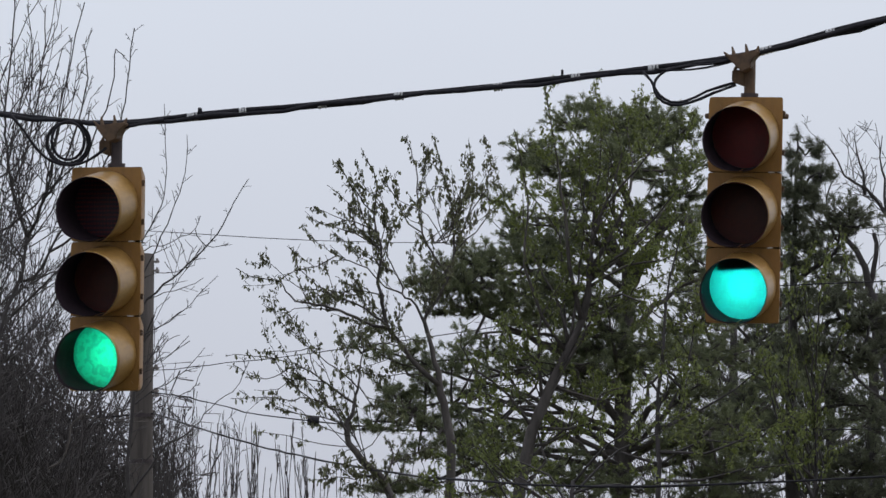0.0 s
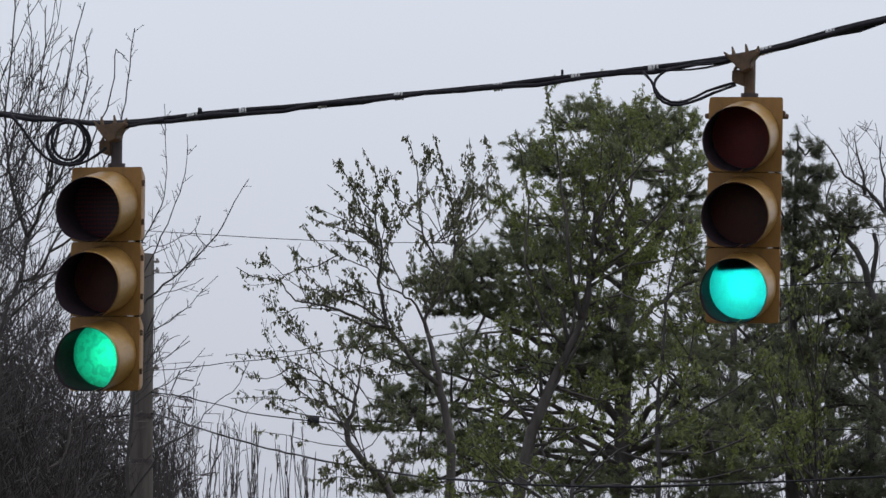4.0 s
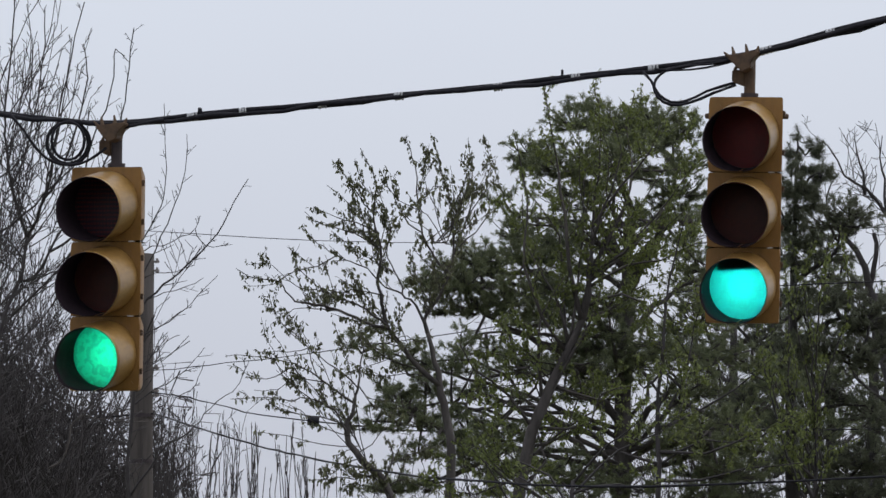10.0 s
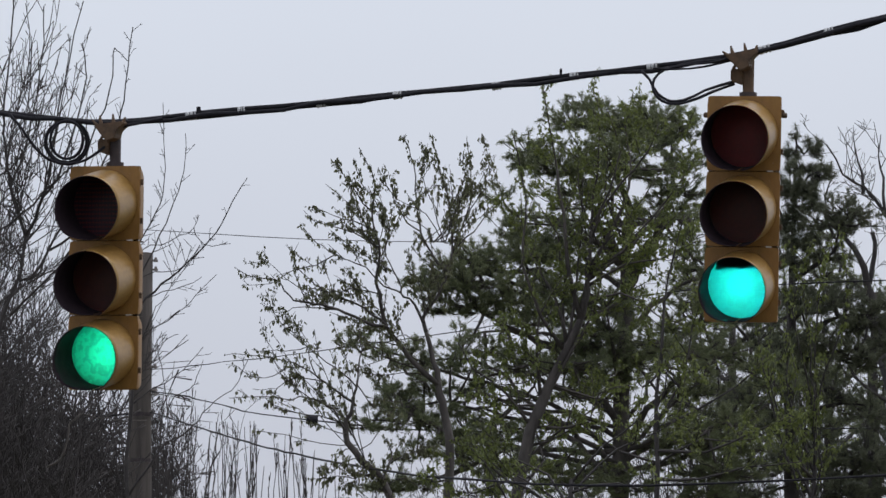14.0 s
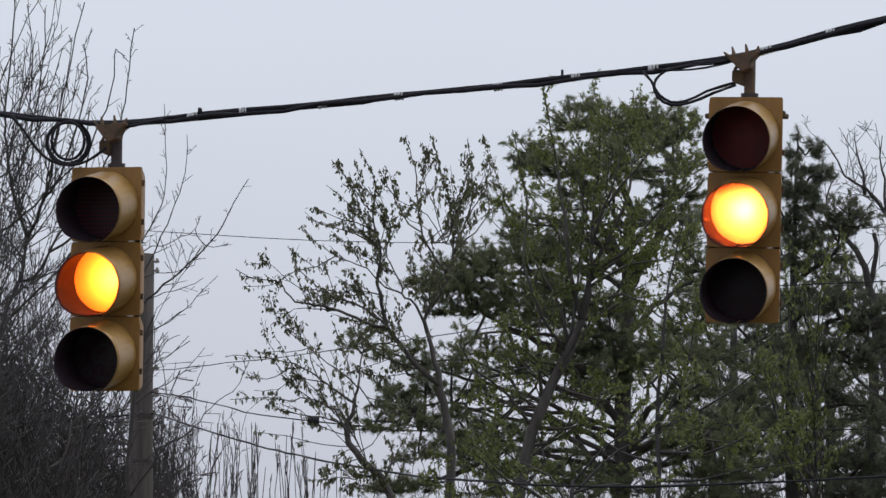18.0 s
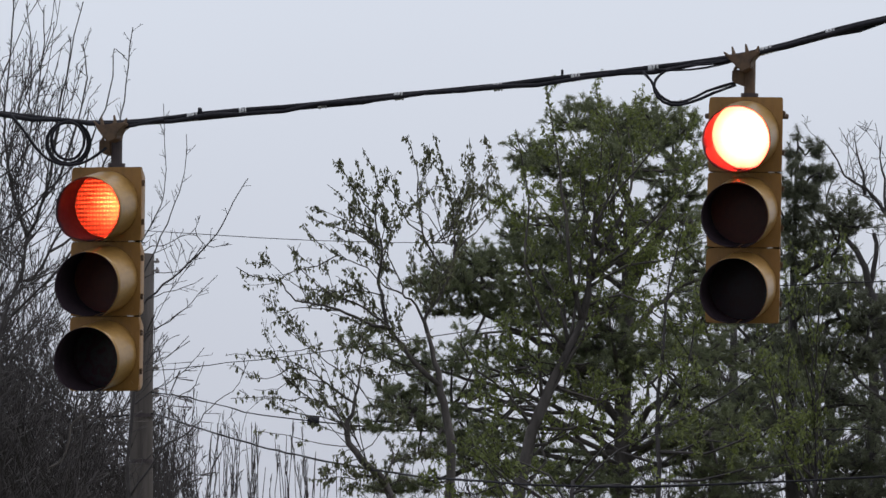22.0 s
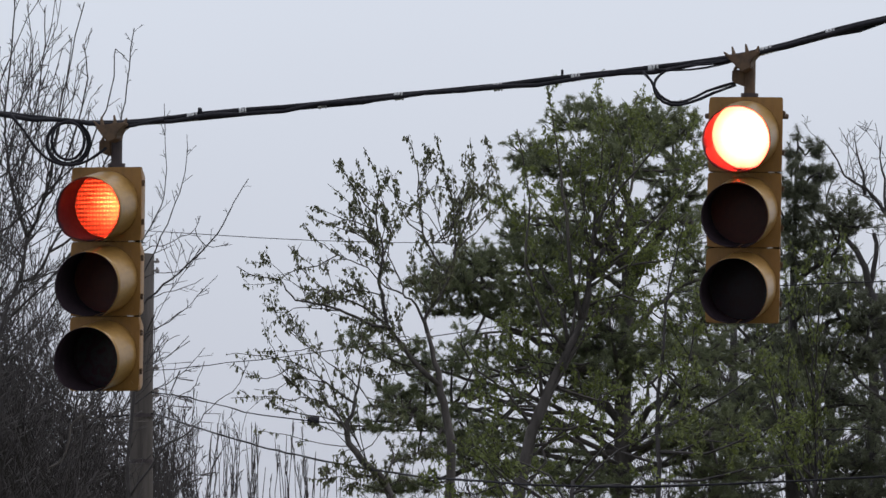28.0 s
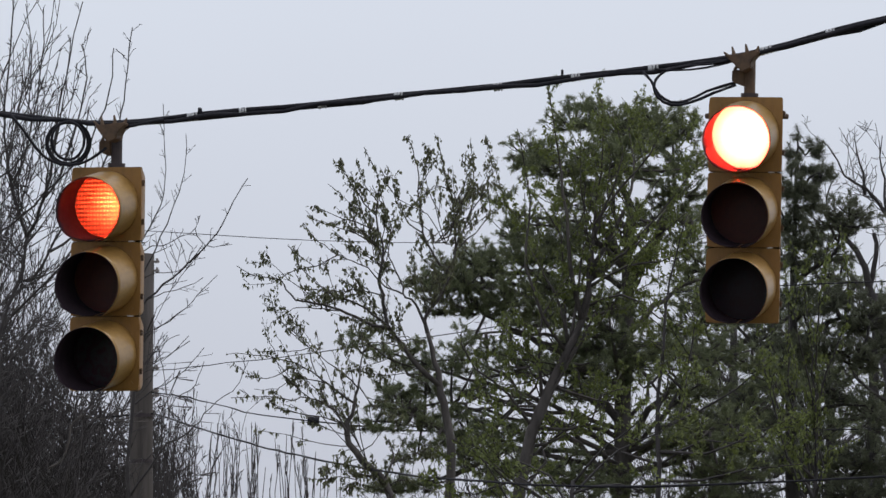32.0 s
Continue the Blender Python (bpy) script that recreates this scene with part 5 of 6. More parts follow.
# the pine behind the signal, at the edge of the wood
pine2 = Tree("pine_tree", "grey-green pine with loose needle tufts at its top", "pine tree", 41, (4.06, 98.00, 9.23), BARK_DARK, NEEDLE_GREY)
pine2.trunk([(4.06, 98.00, 9.23), (4.05, 98.00, 10.43), (4.09, 98.00, 11.89), (4.12, 98.00, 13.08)], 0.10, 0.012)
pine2.bough([(4.12, 98.00, 13.02), (4.14, 98.00, 13.28), (4.14, 98.00, 13.45)], 0.02, [((4.14, 98.00, 13.48), 0.06, 0.05), ((4.04, 98.00, 13.28), 0.1, 0.08), ((4.33, 98.00, 13.33), 0.16, 0.1), ((4.20, 98.00, 13.11), 0.18, 0.12)], 15, 0.085, 110)
pine2.bough([(4.11, 98.00, 12.68), (4.19, 97.90, 12.87), (4.38, 97.80, 13.02)], 0.025, [((4.42, 97.80, 12.99), 0.15, 0.12), ((4.25, 97.80, 12.79), 0.2, 0.16), ((4.05, 97.70, 12.85), 0.2, 0.2), ((4.32, 97.80, 12.63), 0.16, 0.1)], 20, 0.085, 100)
pine2.bough([(4.09, 98.00, 12.22), (3.99, 97.90, 12.41), (3.93, 97.90, 12.61)], 0.025, [((3.99, 97.90, 12.47), 0.22, 0.2), ((4.15, 97.80, 12.26), 0.26, 0.2), ((4.02, 97.80, 12.00), 0.26, 0.18)], 20, 0.085, 90)
pine2.bough([(4.08, 98.00, 11.29), (4.31, 97.80, 11.47), (4.64, 97.70, 11.59)], 0.04, [((4.57, 97.70, 11.59), 0.32, 0.2), ((4.25, 97.80, 11.47), 0.36, 0.2), ((4.83, 97.60, 11.25), 0.38, 0.22), ((4.04, 97.70, 11.59), 0.28, 0.18)], 22)
pine2.bough([(4.07, 98.00, 10.70), (4.37, 97.80, 10.88), (4.82, 97.60, 10.92)], 0.04, [((4.37, 97.80, 10.94), 0.4, 0.22), ((4.89, 97.60, 10.79), 0.36, 0.2), ((3.98, 97.70, 10.80), 0.4, 0.22), ((5.22, 97.60, 11.05), 0.4, 0.25)], 24)
pine2.bough([(4.06, 98.00, 10.04), (4.43, 97.70, 10.27), (4.95, 97.50, 10.26)], 0.04, [((4.49, 97.60, 10.40), 0.36, 0.2), ((4.98, 97.50, 10.19), 0.36, 0.2), ((3.90, 97.60, 10.13), 0.42, 0.22)], 22)
pine2.bough([(4.06, 98.00, 9.38), (4.43, 97.70, 9.68), (4.94, 97.50, 9.73)], 0.04, [((4.36, 97.60, 9.74), 0.45, 0.24), ((4.94, 97.50, 9.67), 0.5, 0.25), ((3.84, 97.60, 9.61), 0.45, 0.22), ((4.67, 97.40, 9.26), 0.5, 0.2), ((3.50, 97.40, 9.26), 0.45, 0.2), ((5.27, 97.50, 9.34), 0.45, 0.25)], 24)
pine2.bough([(4.06, 98.00, 9.77), (3.65, 97.90, 10.29), (3.32, 97.90, 10.49)], 0.04, [((3.59, 97.90, 10.42), 0.42, 0.22), ((3.32, 97.90, 10.16), 0.4, 0.2), ((3.65, 97.90, 10.75), 0.3, 0.14)], 20)
pine2.bough([(4.053, 98, 10.829), (4.309, 97.8, 11.14), (4.629, 97.6, 11.318), (4.947, 97.4, 11.298)], 0.04, [((4.166, 97.5, 11.407), 0.34, 0.18), ((4.547, 97.5, 11.492), 0.32, 0.16), ((4.881, 97.4, 11.285), 0.36, 0.2), ((4.357, 97.4, 11.035), 0.36, 0.2), ((4.814, 97.4, 10.871), 0.4, 0.2), ((5.079, 97.4, 11.429), 0.3, 0.16)], 20)
pine2.boughs(3, (4.06, 98.00, 9.25), (4.09, 98.00, 11.89), 1.4, 20)
for seed, foot, top, reach in ((42, (5.71, 112.00, 10.34), (5.77, 112.00, 13.07), 1.7), (43, (3.80, 112.00, 10.34), (3.88, 112.00, 12.77), 1.9), (44, (5.43, 118.00, 10.81), (5.44, 118.00, 12.73), 2.0)):
    wild = Tree("pine_tree", "dark pine deep in the wood", "pine tree", seed, foot, BARK_DARK, NEEDLE, "pines of the wood")
    wild.trunk([foot, top], 0.13, 0.04).boughs(10, foot, top, reach, 9)

# the old bare tree at the edge of the wood
old = Tree("bare_tree", "gnarled bare tree with a broken limb", "tree", 51, (6.08, 106.00, 9.86), BARK_DARK, LEAF_OLIVE)
old.trunk([(6.08, 106.00, 9.86), (5.75, 106.00, 11.02), (5.51, 106.00, 11.81)], 0.16, 0.09)
old.limb([(5.51, 106.00, 11.81), (5.39, 106.00, 12.52), (5.20, 105.90, 13.01), (5.00, 105.90, 13.21), (4.78, 105.90, 13.28), (4.62, 105.90, 13.44)], 0.085, 0.008, OLD, 0.03)
old.limb([(5.36, 106.00, 12.45), (5.46, 106.00, 12.81), (5.47, 106.00, 13.09), (5.43, 106.00, 13.22)], 0.04, 0.028, Habit((0.5,), (0.2,), 0.5, 0.1, 1), 0.02)
old.limb([(5.80, 106.00, 11.02), (5.89, 106.00, 12.74), (5.60, 106.00, 13.45), (5.32, 106.00, 13.70), (5.11, 106.00, 13.96), (4.86, 106.00, 14.33)], 0.08, 0.01, OLD, 0.03)
old.limb([(5.32, 106.00, 13.70), (5.31, 106.00, 13.96), (5.24, 106.10, 14.25), (5.20, 106.10, 14.47)], 0.025, 0.006, BARE_DENSE, 0.02)
old.limb([(5.60, 106.00, 13.45), (5.55, 106.20, 13.91), (5.51, 106.20, 14.19), (5.56, 106.20, 14.48)], 0.025, 0.006, BARE_DENSE, 0.02)
old.limb([(4.96, 105.90, 13.12), (4.83, 105.80, 13.50), (4.88, 105.80, 13.79), (4.96, 105.80, 13.93)], 0.018, 0.006, BARE_THIN, 0.02)
old.limb([(5.75, 106.00, 11.02), (5.37, 105.80, 11.21), (5.12, 105.70, 11.56), (5.08, 105.70, 11.85)], 0.03, 0.01, OLD, 0.03)
old.fan(9, (5.64, 106.00, 13.42), (5.29, 106.00, 13.78), (5.09, 105.50, 14.15), (5.70, 106.50, 13.73), 0.009, BARE_THIN, 0.04)
nest = Shape()
nest_rng = np.random.default_rng(55)
for _ in range(420):
    a = unit(nest_rng.normal(size=3)) * (0.12, 0.10, 0.08) * nest_rng.random() ** 0.4
    b = a + unit(nest_rng.normal(size=3)) * 0.055
    nest.tube(np.array((a, (a + b) / 2 + nest_rng.normal(size=3) * 0.01, b)), 0.004, 3)
tagged(put("nest", nest.mesh("nest", BARK_DARK), None, pose(*(5.12, 105.90, 13.25))), "dark ball of twigs lodged in the bare tree", "nest")

# bare trees beside the utility pole
bare = Tree("bare_tree", "bare tree with long upright twigs beside the utility pole", "tree", 61, (-4.752, 84, 8.128), BARK_DARK, LEAF_OLIVE)
bare.trunk([(-4.752, 84, 8.128), (-4.671, 84, 8.817), (-4.535, 84, 9.496), (-4.379, 84, 9.95), (-4.24, 84, 10.29), (-4.19, 84, 10.517), (-4.158, 84, 10.745)], 0.020, 0.014)
bare.limb([(-4.158, 84, 10.745), (-4.235, 84.04, 10.977), (-4.312, 84.09, 11.267), (-4.355, 84.13, 11.5), (-4.382, 84.18, 11.791), (-4.391, 84.22, 12.025), (-4.372, 84.27, 12.316), (-4.342, 84.31, 12.694), (-4.313, 84.36, 13.102), (-4.329, 84.4, 13.539)], 0.0189, 0.0065, BARE_LONG)
bare.limb([(-4.158, 84, 10.745), (-4.06, 83.96, 10.91), (-3.975, 83.91, 11.132), (-3.929, 83.87, 11.355), (-3.899, 83.82, 11.491), (-3.859, 83.78, 11.742), (-3.813, 83.73, 11.992), (-3.745, 83.69, 12.327), (-3.66, 83.64, 12.72), (-3.575, 83.6, 13.061)], 0.0189, 0.0052, BARE_LONG)
bare.limb([(-4.24, 84, 10.29), (-4.078, 84.04, 10.34), (-3.935, 84.08, 10.606), (-3.824, 84.12, 10.815), (-3.68, 84.16, 11.001), (-3.593, 84.2, 11.451), (-3.506, 84.24, 11.798), (-3.395, 84.28, 12.061), (-3.335, 84.32, 12.266), (-3.309, 84.36, 12.558), (-3.294, 84.4, 12.695)], 0.01485, 0.0052, BARE_TWIG)
bare.limb([(-3.287, 84.2, 12.668), (-3.237, 84.25, 12.623), (-3.159, 84.3, 12.55)], 0.006075, 0.00455, BARE_FEW)
bare.limb([(-3.931, 84, 10.597), (-3.693, 83.96, 10.74), (-3.456, 83.91, 11.303), (-3.298, 83.87, 11.628), (-3.218, 83.83, 11.879), (-3.172, 83.79, 12.084), (-3.138, 83.74, 12.42), (-3.082, 83.7, 12.813)], 0.0135, 0.0052, BARE_TWIG)
bare.limb([(-3.979, 84, 11.143), (-3.841, 84.05, 11.348), (-3.715, 84.1, 11.753), (-3.628, 84.15, 12.061), (-3.569, 84.2, 12.365), (-3.589, 84.25, 12.572), (-3.615, 84.3, 12.733)], 0.01215, 0.0052, BARE_LONG)
bare.limb([(-3.935, 84, 11.37), (-3.877, 83.94, 11.636), (-3.819, 83.88, 11.982), (-3.773, 83.82, 12.259), (-3.732, 83.76, 12.479), (-3.708, 83.7, 12.71)], 0.0108, 0.0052, BARE_TWIG)
bare.limb([(-4.307, 84, 11.256), (-4.198, 84.04, 11.517), (-4.1, 84.08, 11.978), (-4.036, 84.12, 12.343), (-4.006, 84.16, 12.703), (-3.998, 84.2, 13.086)], 0.01215, 0.0052, BARE_LONG)
bare.limb([(-4.348, 84, 11.484), (-4.296, 83.94, 11.762), (-4.227, 83.88, 12.096), (-4.146, 83.82, 12.373), (-4.117, 83.76, 12.752), (-4.155, 83.7, 13.052)], 0.0108, 0.0052, BARE_LONG)
bare.limb([(-4.379, 84, 11.997), (-4.44, 84.05, 12.289), (-4.331, 84.1, 12.581), (-4.166, 84.15, 12.976), (-4.044, 84.2, 13.189)], 0.00945, 0.0052, BARE_LONG)
bare.limb([(-4.232, 84, 10.972), (-4.144, 84.1, 11.439), (-4.016, 84.2, 12.125), (-3.908, 84.3, 12.378), (-3.829, 84.4, 12.712)], 0.0108, 0.0052, BARE_LONG)
bare.limb([(-3.979, 84, 11.143), (-3.918, 84.1, 11.656), (-3.845, 84.2, 11.993), (-3.714, 84.3, 12.195), (-3.629, 84.4, 12.528)], 0.0108, 0.0052, BARE_LONG)
bare.limb([(-4.19, 84, 10.517), (-4.321, 84.1, 10.699), (-4.44, 84.2, 10.795), (-4.673, 84.3, 11.006)], 0.01215, 0.0052, BARE_LONG)
bare.limb([(-4.598, 84, 10.716), (-4.314, 83.95, 10.864), (-4.087, 83.9, 11.052), (-3.905, 83.85, 11.239), (-3.678, 83.8, 11.415), (-3.575, 83.75, 11.613), (-3.53, 83.7, 12.016)], 0.0135, 0.0052, BARE_LONG)
bare.limb([(-4.601, 84, 11.256), (-4.323, 84.08, 11.436), (-4.159, 84.15, 11.662), (-4.039, 84.22, 11.899), (-3.885, 84.3, 12.263)], 0.01215, 0.0052, BARE_LONG)
bare.limb([(-4.311, 84, 9.95), (-4.139, 83.92, 10.112), (-3.968, 83.85, 10.275), (-3.785, 83.78, 10.437), (-3.681, 83.7, 10.598)], 0.0162, 0.0065, BARE_LONG)
bare.limb([(-4.365, 84, 9.496), (-4.202, 84.1, 9.733), (-3.994, 84.2, 9.97), (-3.847, 84.3, 10.208)], 0.01485, 0.0065, BARE_LONG)
bare.sweep(7, (-4.769, 84, 10.972), (-4.265, 84, 11.826), (0.1, 0.6), (0.9, 1.6), 0.008, BARE_LONG)
bare.sweep(10, (-4.647, 84, 9.496), (-4.088, 84, 10.404), (0.2, 0.9), (0.3, 0.9), 0.009, BARE_LONG)
bare.sweep(10, (-4.764, 84, 10.177), (-4.319, 84, 11.256), (0.15, 1.15), (1.0, 1.9), 0.008, BARE_LONG)
bare.sweep(6, (-4.368, 84, 9.95), (-4.091, 84, 10.972), (0.05, 0.7), (0.9, 1.7), 0.008, BARE_LONG)
bare.sweep(13, (-4.256, 84, 10.177), (-3.923, 84, 11.256), (-0.8, -0.1), (0.7, 1.5), 0.007, BARE_LONG)
bare3 = Tree("bare_tree", "bare tree with slanting twigs at the edge of the brushwood", "tree", 63, (-4.98, 87, 8.365), BARK_DARK, LEAF_OLIVE)
bare3.trunk([(-4.98, 87, 8.365), (-4.962, 87, 9.196), (-4.902, 87, 9.899), (-4.875, 87, 10.369)], 0.024, 0.014)
bare3.sweep(12, (-4.928, 87, 9.43), (-4.875, 87, 10.252), (0.3, 1.3), (1.2, 2.9), 0.010, BARE_LONG)
bare3.sweep(10, (-4.924, 87, 8.844), (-4.871, 87, 9.665), (0.4, 1.4), (0.5, 1.5), 0.010, BARE_LONG)

bare2 = Tree("bare_tree", "bare young tree with thin spreading twigs beside the utility pole", "tree", 62, (-3.056, 82, 7.97), BARK_DARK, LEAF_OLIVE)
bare2.trunk([(-3.056, 82, 7.97), (-3.037, 82, 8.643), (-3.017, 82, 9.306), (-2.997, 82, 9.749), (-2.976, 82, 10.081)], 0.018, 0.009)
bare2.limb([(-2.997, 82, 9.749), (-3.011, 82.03, 10.25), (-2.935, 82.05, 10.502), (-2.86, 82.08, 10.644), (-2.756, 82.1, 10.841), (-2.719, 82.12, 10.955), (-2.709, 82.15, 11.209), (-2.711, 82.17, 11.49), (-2.73, 82.2, 11.861)], 0.011475, 0.00416, BARE_TWIG)
bare2.limb([(-2.976, 82, 10.081), (-2.877, 81.97, 10.244), (-2.805, 81.94, 10.407), (-2.694, 81.91, 10.626), (-2.611, 81.89, 10.845), (-2.529, 81.86, 11.063), (-2.495, 81.83, 11.226), (-2.495, 81.8, 11.511)], 0.011475, 0.00416, BARE_TWIG)
bare2.limb([(-2.997, 82, 9.749), (-2.877, 82.02, 9.917), (-2.724, 82.04, 10.058), (-2.56, 82.07, 10.199), (-2.423, 82.09, 10.34), (-2.286, 82.11, 10.481), (-2.149, 82.13, 10.65), (-2.067, 82.16, 10.842), (-2.013, 82.18, 10.933), (-1.903, 82.2, 11.12)], 0.012825, 0.00416, BARE_TWIG)
bare2.limb([(-3.01, 82, 10.247), (-2.915, 81.96, 10.404), (-2.721, 81.92, 10.433), (-2.555, 81.88, 10.511), (-2.416, 81.84, 10.59), (-2.361, 81.8, 10.713)], 0.007425, 0.0039, BARE_FEW)
bare2.limb([(-2.421, 82, 10.608), (-2.372, 82.03, 10.483), (-2.306, 82.05, 10.441), (-2.163, 82.08, 10.433), (-2.098, 82.1, 10.469)], 0.00567, 0.0039, BARE_FEW)
bare2.limb([(-3.007, 82, 9.527), (-2.821, 82.04, 9.62), (-2.669, 82.08, 9.701), (-2.505, 82.12, 9.844), (-2.396, 82.16, 9.959), (-2.199, 82.2, 10.169)], 0.00837, 0.0039, BARE_FEW)
bare2.limb([(-2.976, 82, 10.081), (-2.805, 81.97, 10.167), (-2.611, 81.95, 10.175), (-2.445, 81.92, 10.239), (-2.39, 81.9, 10.336)], 0.00675, 0.0039, BARE_FEW)
bare2.limb([(-2.558, 82, 10.192), (-2.476, 82.03, 10.295), (-2.45, 82.07, 10.421), (-2.495, 82.1, 10.48)], 0.0054, 0.0039, BARE_FEW)
bare2.limb([(-2.876, 82, 9.915), (-2.723, 82.03, 9.974), (-2.504, 82.07, 10.032), (-2.34, 82.1, 10.136)], 0.00675, 0.0039, BARE_FEW)
bare2.limb([(-3.026, 82, 8.864), (-2.803, 82.05, 9.034), (-2.601, 82.1, 9.16), (-2.438, 82.15, 9.32), (-2.329, 82.2, 9.458)], 0.00837, 0.0039, BARE_TWIG)
bare2.limb([(-2.663, 82, 8.781), (-2.683, 81.93, 8.968), (-2.726, 81.87, 9.238), (-2.769, 81.8, 9.441)], 0.00675, 0.0039, BARE_FEW)
bare2.limb([(-2.497, 82, 8.588), (-2.41, 82.03, 8.673), (-2.324, 82.07, 8.787), (-2.193, 82.1, 8.928), (-2.051, 82.13, 9.02), (-1.942, 82.17, 9.211), (-1.893, 82.2, 9.325)], 0.0081, 0.0039, BARE_FEW)
bare2.limb([(-2.685, 82, 8.726), (-2.607, 81.95, 8.937), (-2.452, 81.9, 9.009), (-2.374, 81.85, 9.137), (-2.318, 81.8, 9.287)], 0.00675, 0.0039, BARE_FEW)
bare2.limb([(-3.056, 82, 7.97), (-2.868, 81.95, 8.253), (-2.659, 81.9, 8.496), (-2.493, 81.85, 8.575), (-2.404, 81.8, 8.67)], 0.0135, 0.0065, BARE_LONG)
bare2.sweep(4, (-2.996, 82, 9.527), (-3.015, 82, 8.864), (0.15, 0.55), (0.25, 0.7), 0.005, BARE_FEW)


def thicket(name, label, seed, stems, x0, x1, y0, y1, tops, habit, mat, lean=0.25, thick=0.011):
    """A dense stand of thin bare stems; tops gives the height along x."""
    rng = np.random.default_rng(seed)
    s = Shape()
    for _ in range(stems):
        q = rng.random()
        x, y = x0 + (x1 - x0) * q, y0 + (y1 - y0) * rng.random()
        top = np.interp(q, np.linspace(0, 1, len(tops)), tops) * (1 - 0.16 * rng.random() ** 2) * y / y0
        foot = np.array((x + rng.normal() * 0.3, y, -0.1))
        knee = np.array((x + rng.normal() * lean * 0.4, y, top * 0.72))
        tip = np.array((x + rng.normal() * lean, y + rng.normal() * lean, top))
        s.tube(np.array((foot, knee)), np.array((0.02, 0.012)), 4)
        grow(s, None, rng, spline([knee, (knee + tip) / 2 + rng.normal(size=3) * 0.06, tip], 0.2, 0.01, rng), thick, 0.0035, habit, 0)
    return tagged(put(name, s.mesh(name, mat)), label, "undergrowth", kind="stuff")


BRUSH_FINE = Habit((4.0, 3.6), (0.40, 0.18), 0.6, 0.35, 2, curl=0.3, wild=0.5, tip=0.0052, start=0.0)
BRUSH = Habit((3.4, 3.4), (1.0, 0.42), 0.55, 0.3, 2, curl=0.1, wild=0.4, tip=0.006, start=0.0)
BRUSH_THICK = Habit((3.6, 3.6), (0.8, 0.4), 0.7, 0.1, 2, curl=0.0, wild=0.8, tip=0.013, start=0.0)
SHOOTS = Habit((1.2, 2.4), (0.5, 0.16), 0.25, 0.7, 2, curl=0.9, wild=0.4, tip=0.005, start=0.2)


thicket("brushwood", "dense dark bare brushwood behind the utility pole", 71, 150, -6.9, -4.5, 96.0, 108.0, (12.4, 12.25, 12.0, 11.5, 10.9), BRUSH, BARK_BRUSH, 0.7, 0.016)
thicket("brushwood", "thick tangled brushwood deep behind the utility pole", 75, 230, -7.4, -4.55, 112.5, 120.0, (12.3, 12.2, 12.0, 11.7, 11.3), BRUSH_THICK, BARK_BRUSH, 0.6, 0.024)
thicket("brushwood", "thin tangled bare brushwood beside the utility pole", 74, 210, -4.75, -3.35, 112.0, 118.0, (11.3, 11.4, 11.5, 11.6, 11.2), BRUSH_FINE, BARK_BRUSH, 0.35, 0.015)
thicket("brushwood", "thin upright bare shoots of undergrowth", 72, 90, -3.2, -1.1, 92.0, 98.0, (9.7, 9.62, 9.5, 9.35, 9.1), SHOOTS, BARK_BRUSH, 0.10, 0.015)
thicket("brushwood", "dense dark bare brushwood under the pines", 73, 105, -1.2, 6.6, 112.0, 126.0, (9.9, 10.6, 11.2, 12.0, 12.4, 12.8), BRUSH, BARK_BRUSH, 0.5, 0.02)
vine = Shape()
vine.tube(spline([(-4.07, 95.00, 9.94), (-4.17, 95.00, 9.85), (-4.23, 95.00, 9.60), (-4.31, 95.00, 9.42), (-4.45, 95.00, 9.33)], 0.05, 0.006, np.random.default_rng(76)), 0.011, 6)
vine.tube(spline([(-4.07, 95.00, 9.94), (-3.79, 95.00, 9.89), (-3.33, 95.20, 9.88)], 0.08, 0.006, np.random.default_rng(77)), 0.007, 5)
tagged(put("dead_branch", vine.mesh("dead_branch", POLE_WOOD)), "pale dead branch caught in the dark brushwood", "branch")


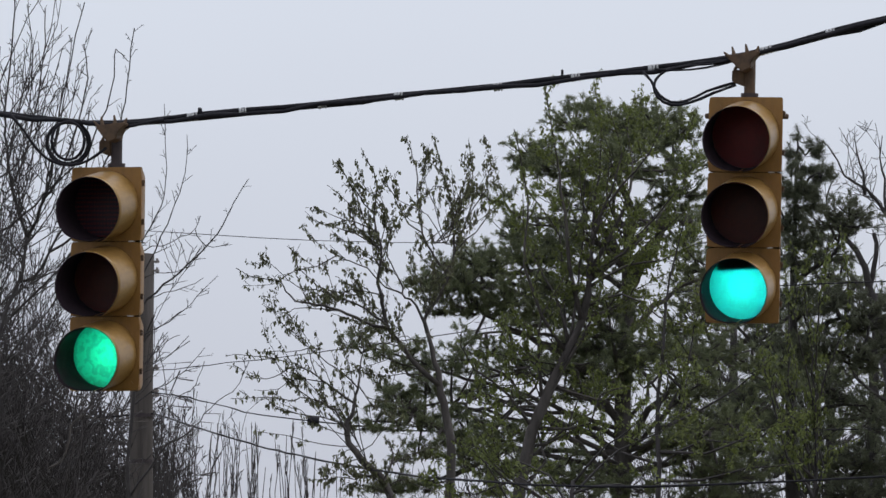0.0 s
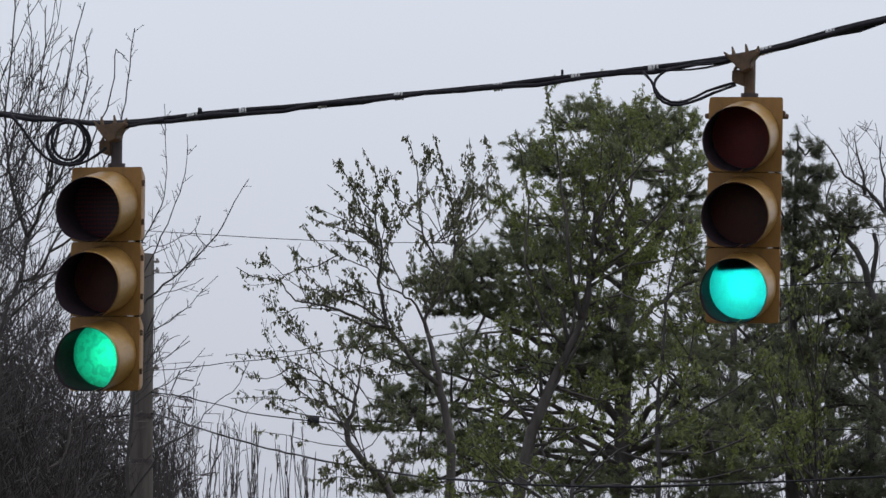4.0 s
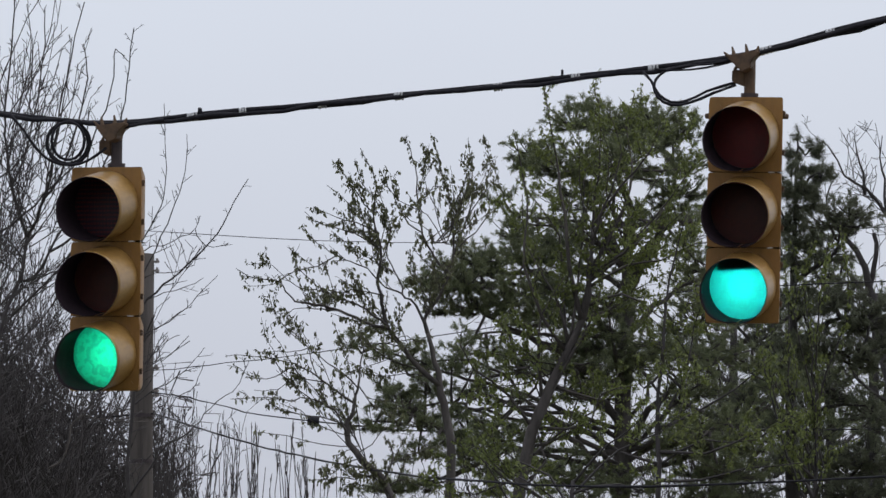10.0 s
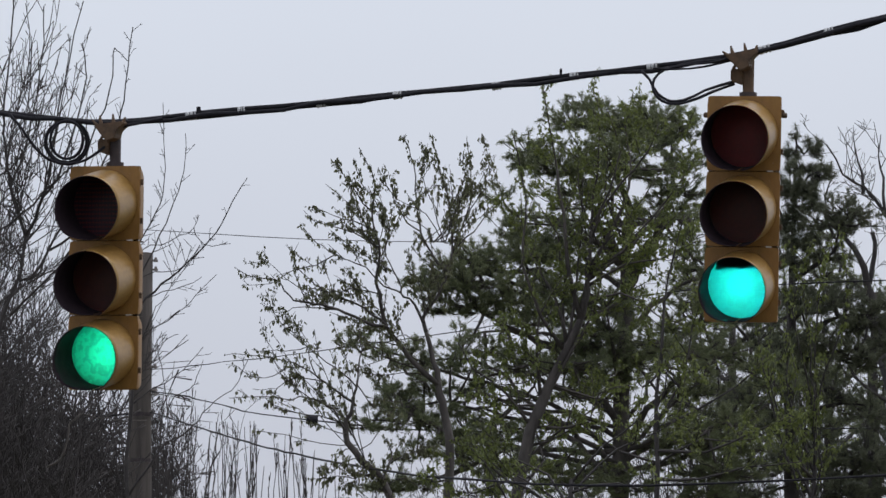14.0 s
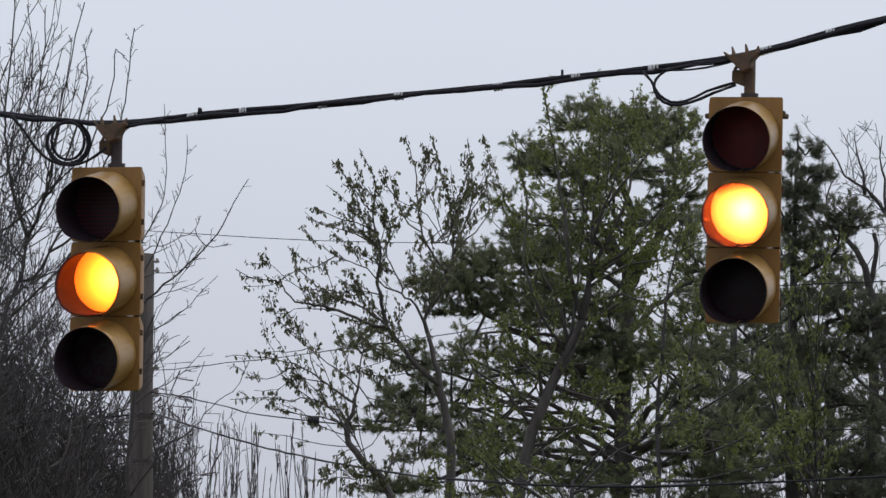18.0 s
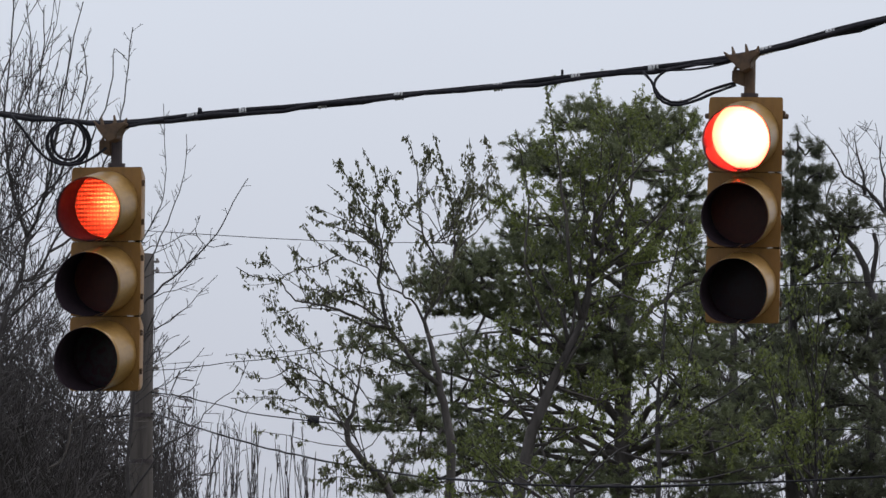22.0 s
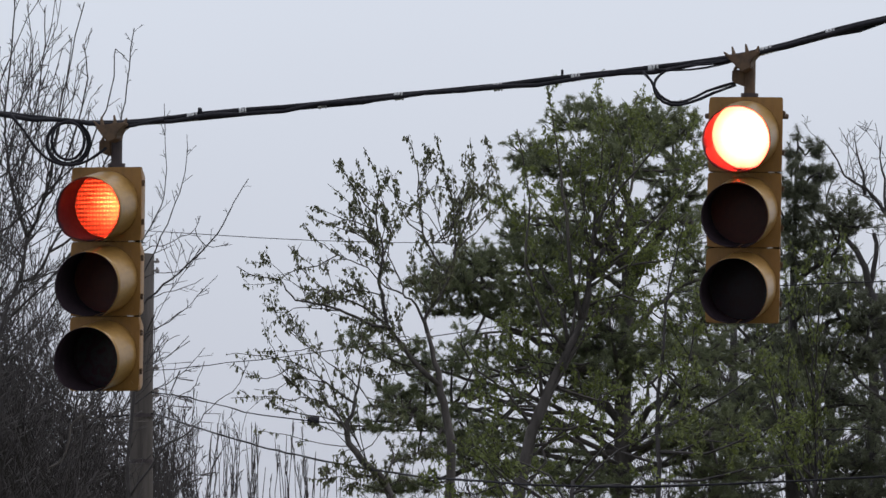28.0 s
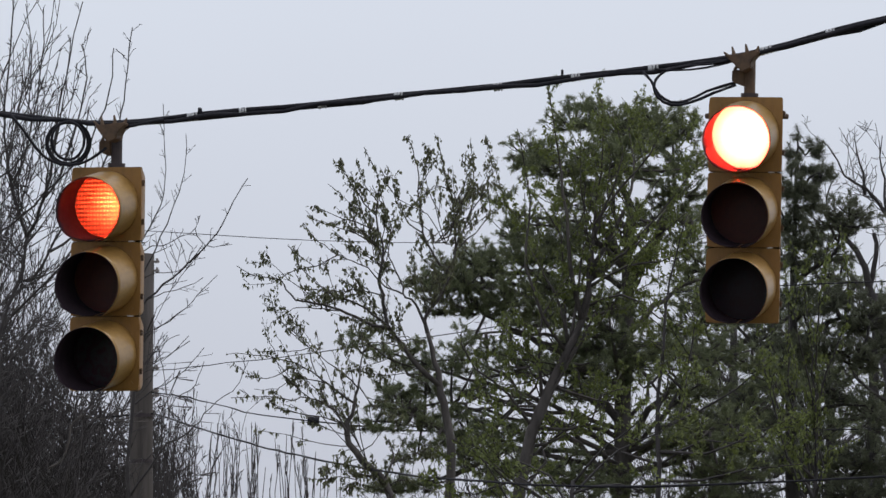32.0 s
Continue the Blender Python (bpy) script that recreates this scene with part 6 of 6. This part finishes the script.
# ---- what moves ----
BREEZE = ((0, -1), (1, -3), (2, -1), (3, 0), (5.5, 4), (6, 2), (7, 3), (8, 0), (9, -1), (10, -3), (11, -5), (12, -6), (13, -8), (14, -3), (14.5, 0), (16.5, -3), (18, -5), (19, -1), (20, 0), (21, 2), (22, 2), (23, 5), (25, 5), (27.5, 5), (32, 6))
BREEZE_BARE = ((0, 0), (3, 0), (5.5, 2), (6.5, -2), (8, 0), (11, -1), (14, 0), (18, 0), (20.5, -3), (22, -3), (23.5, 0), (25.5, -2), (27.5, -1), (28.5, 0), (29, -5), (30, -4), (31, -6), (32, -4))


def sway(tree, breeze, gain):
    """Each limb leans about its root as the wind comes and goes."""
    for i, (limb, root) in enumerate(tree.limbs):
        k = gain * (0.85 + 0.3 * ((i * 37) % 10) / 10)
        walk(limb, [(t, pose(*root, 0, math.degrees(a / 485) * k, 0)) for t, a in breeze])


def switch(name, kind, stages):
    """A lamp comes forward into the beam of its lens, or draws back out of it behind the plate."""
    lamp, z = LAMPS[name, kind]
    aside = 0.028 if name == "traffic_signal" else 0.0
    walk(lamp, [(t, pose(aside, p[0], z + p[1])) for t, p in stages])


def motions():
    sway(spring, BREEZE, 1.0)
    sway(stem, BREEZE, 0.7)
    sway(fresh, BREEZE, 0.9)
    sway(slim, BREEZE, 0.4)
    sway(bare, BREEZE_BARE, 1.0)
    sway(bare3, BREEZE_BARE, 0.9)
    sway(bare2, BREEZE_BARE, 0.8)
    for name, red, amber, green in (("traffic_signal", "led", "faint", "dim"), ("traffic_signal.001", "red", "amber", "green")):
        switch(name, green, [(0, LIT[green]), (16.84, LIT[green]), (16.9, BACK), (17.0, (0.190, 0.064)), (17.1, (0.190, 0.086)), (17.2, AWAY), (32, AWAY)])
        switch(name, amber, [(0, AWAY), (16.8, AWAY), (16.9, (0.190, 0.052)), (16.96, BACK), (17.0, LIT[amber]), (20.84, LIT[amber]), (20.9, BACK), (21.0, (0.190, 0.051)), (21.1, (0.190, 0.066)), (21.24, AWAY), (32, AWAY)])
        switch(name, red, [(0, AWAY), (20.8, AWAY), (20.84, BACK), (20.9, LIT[red]), (32, LIT[red])])


motions()
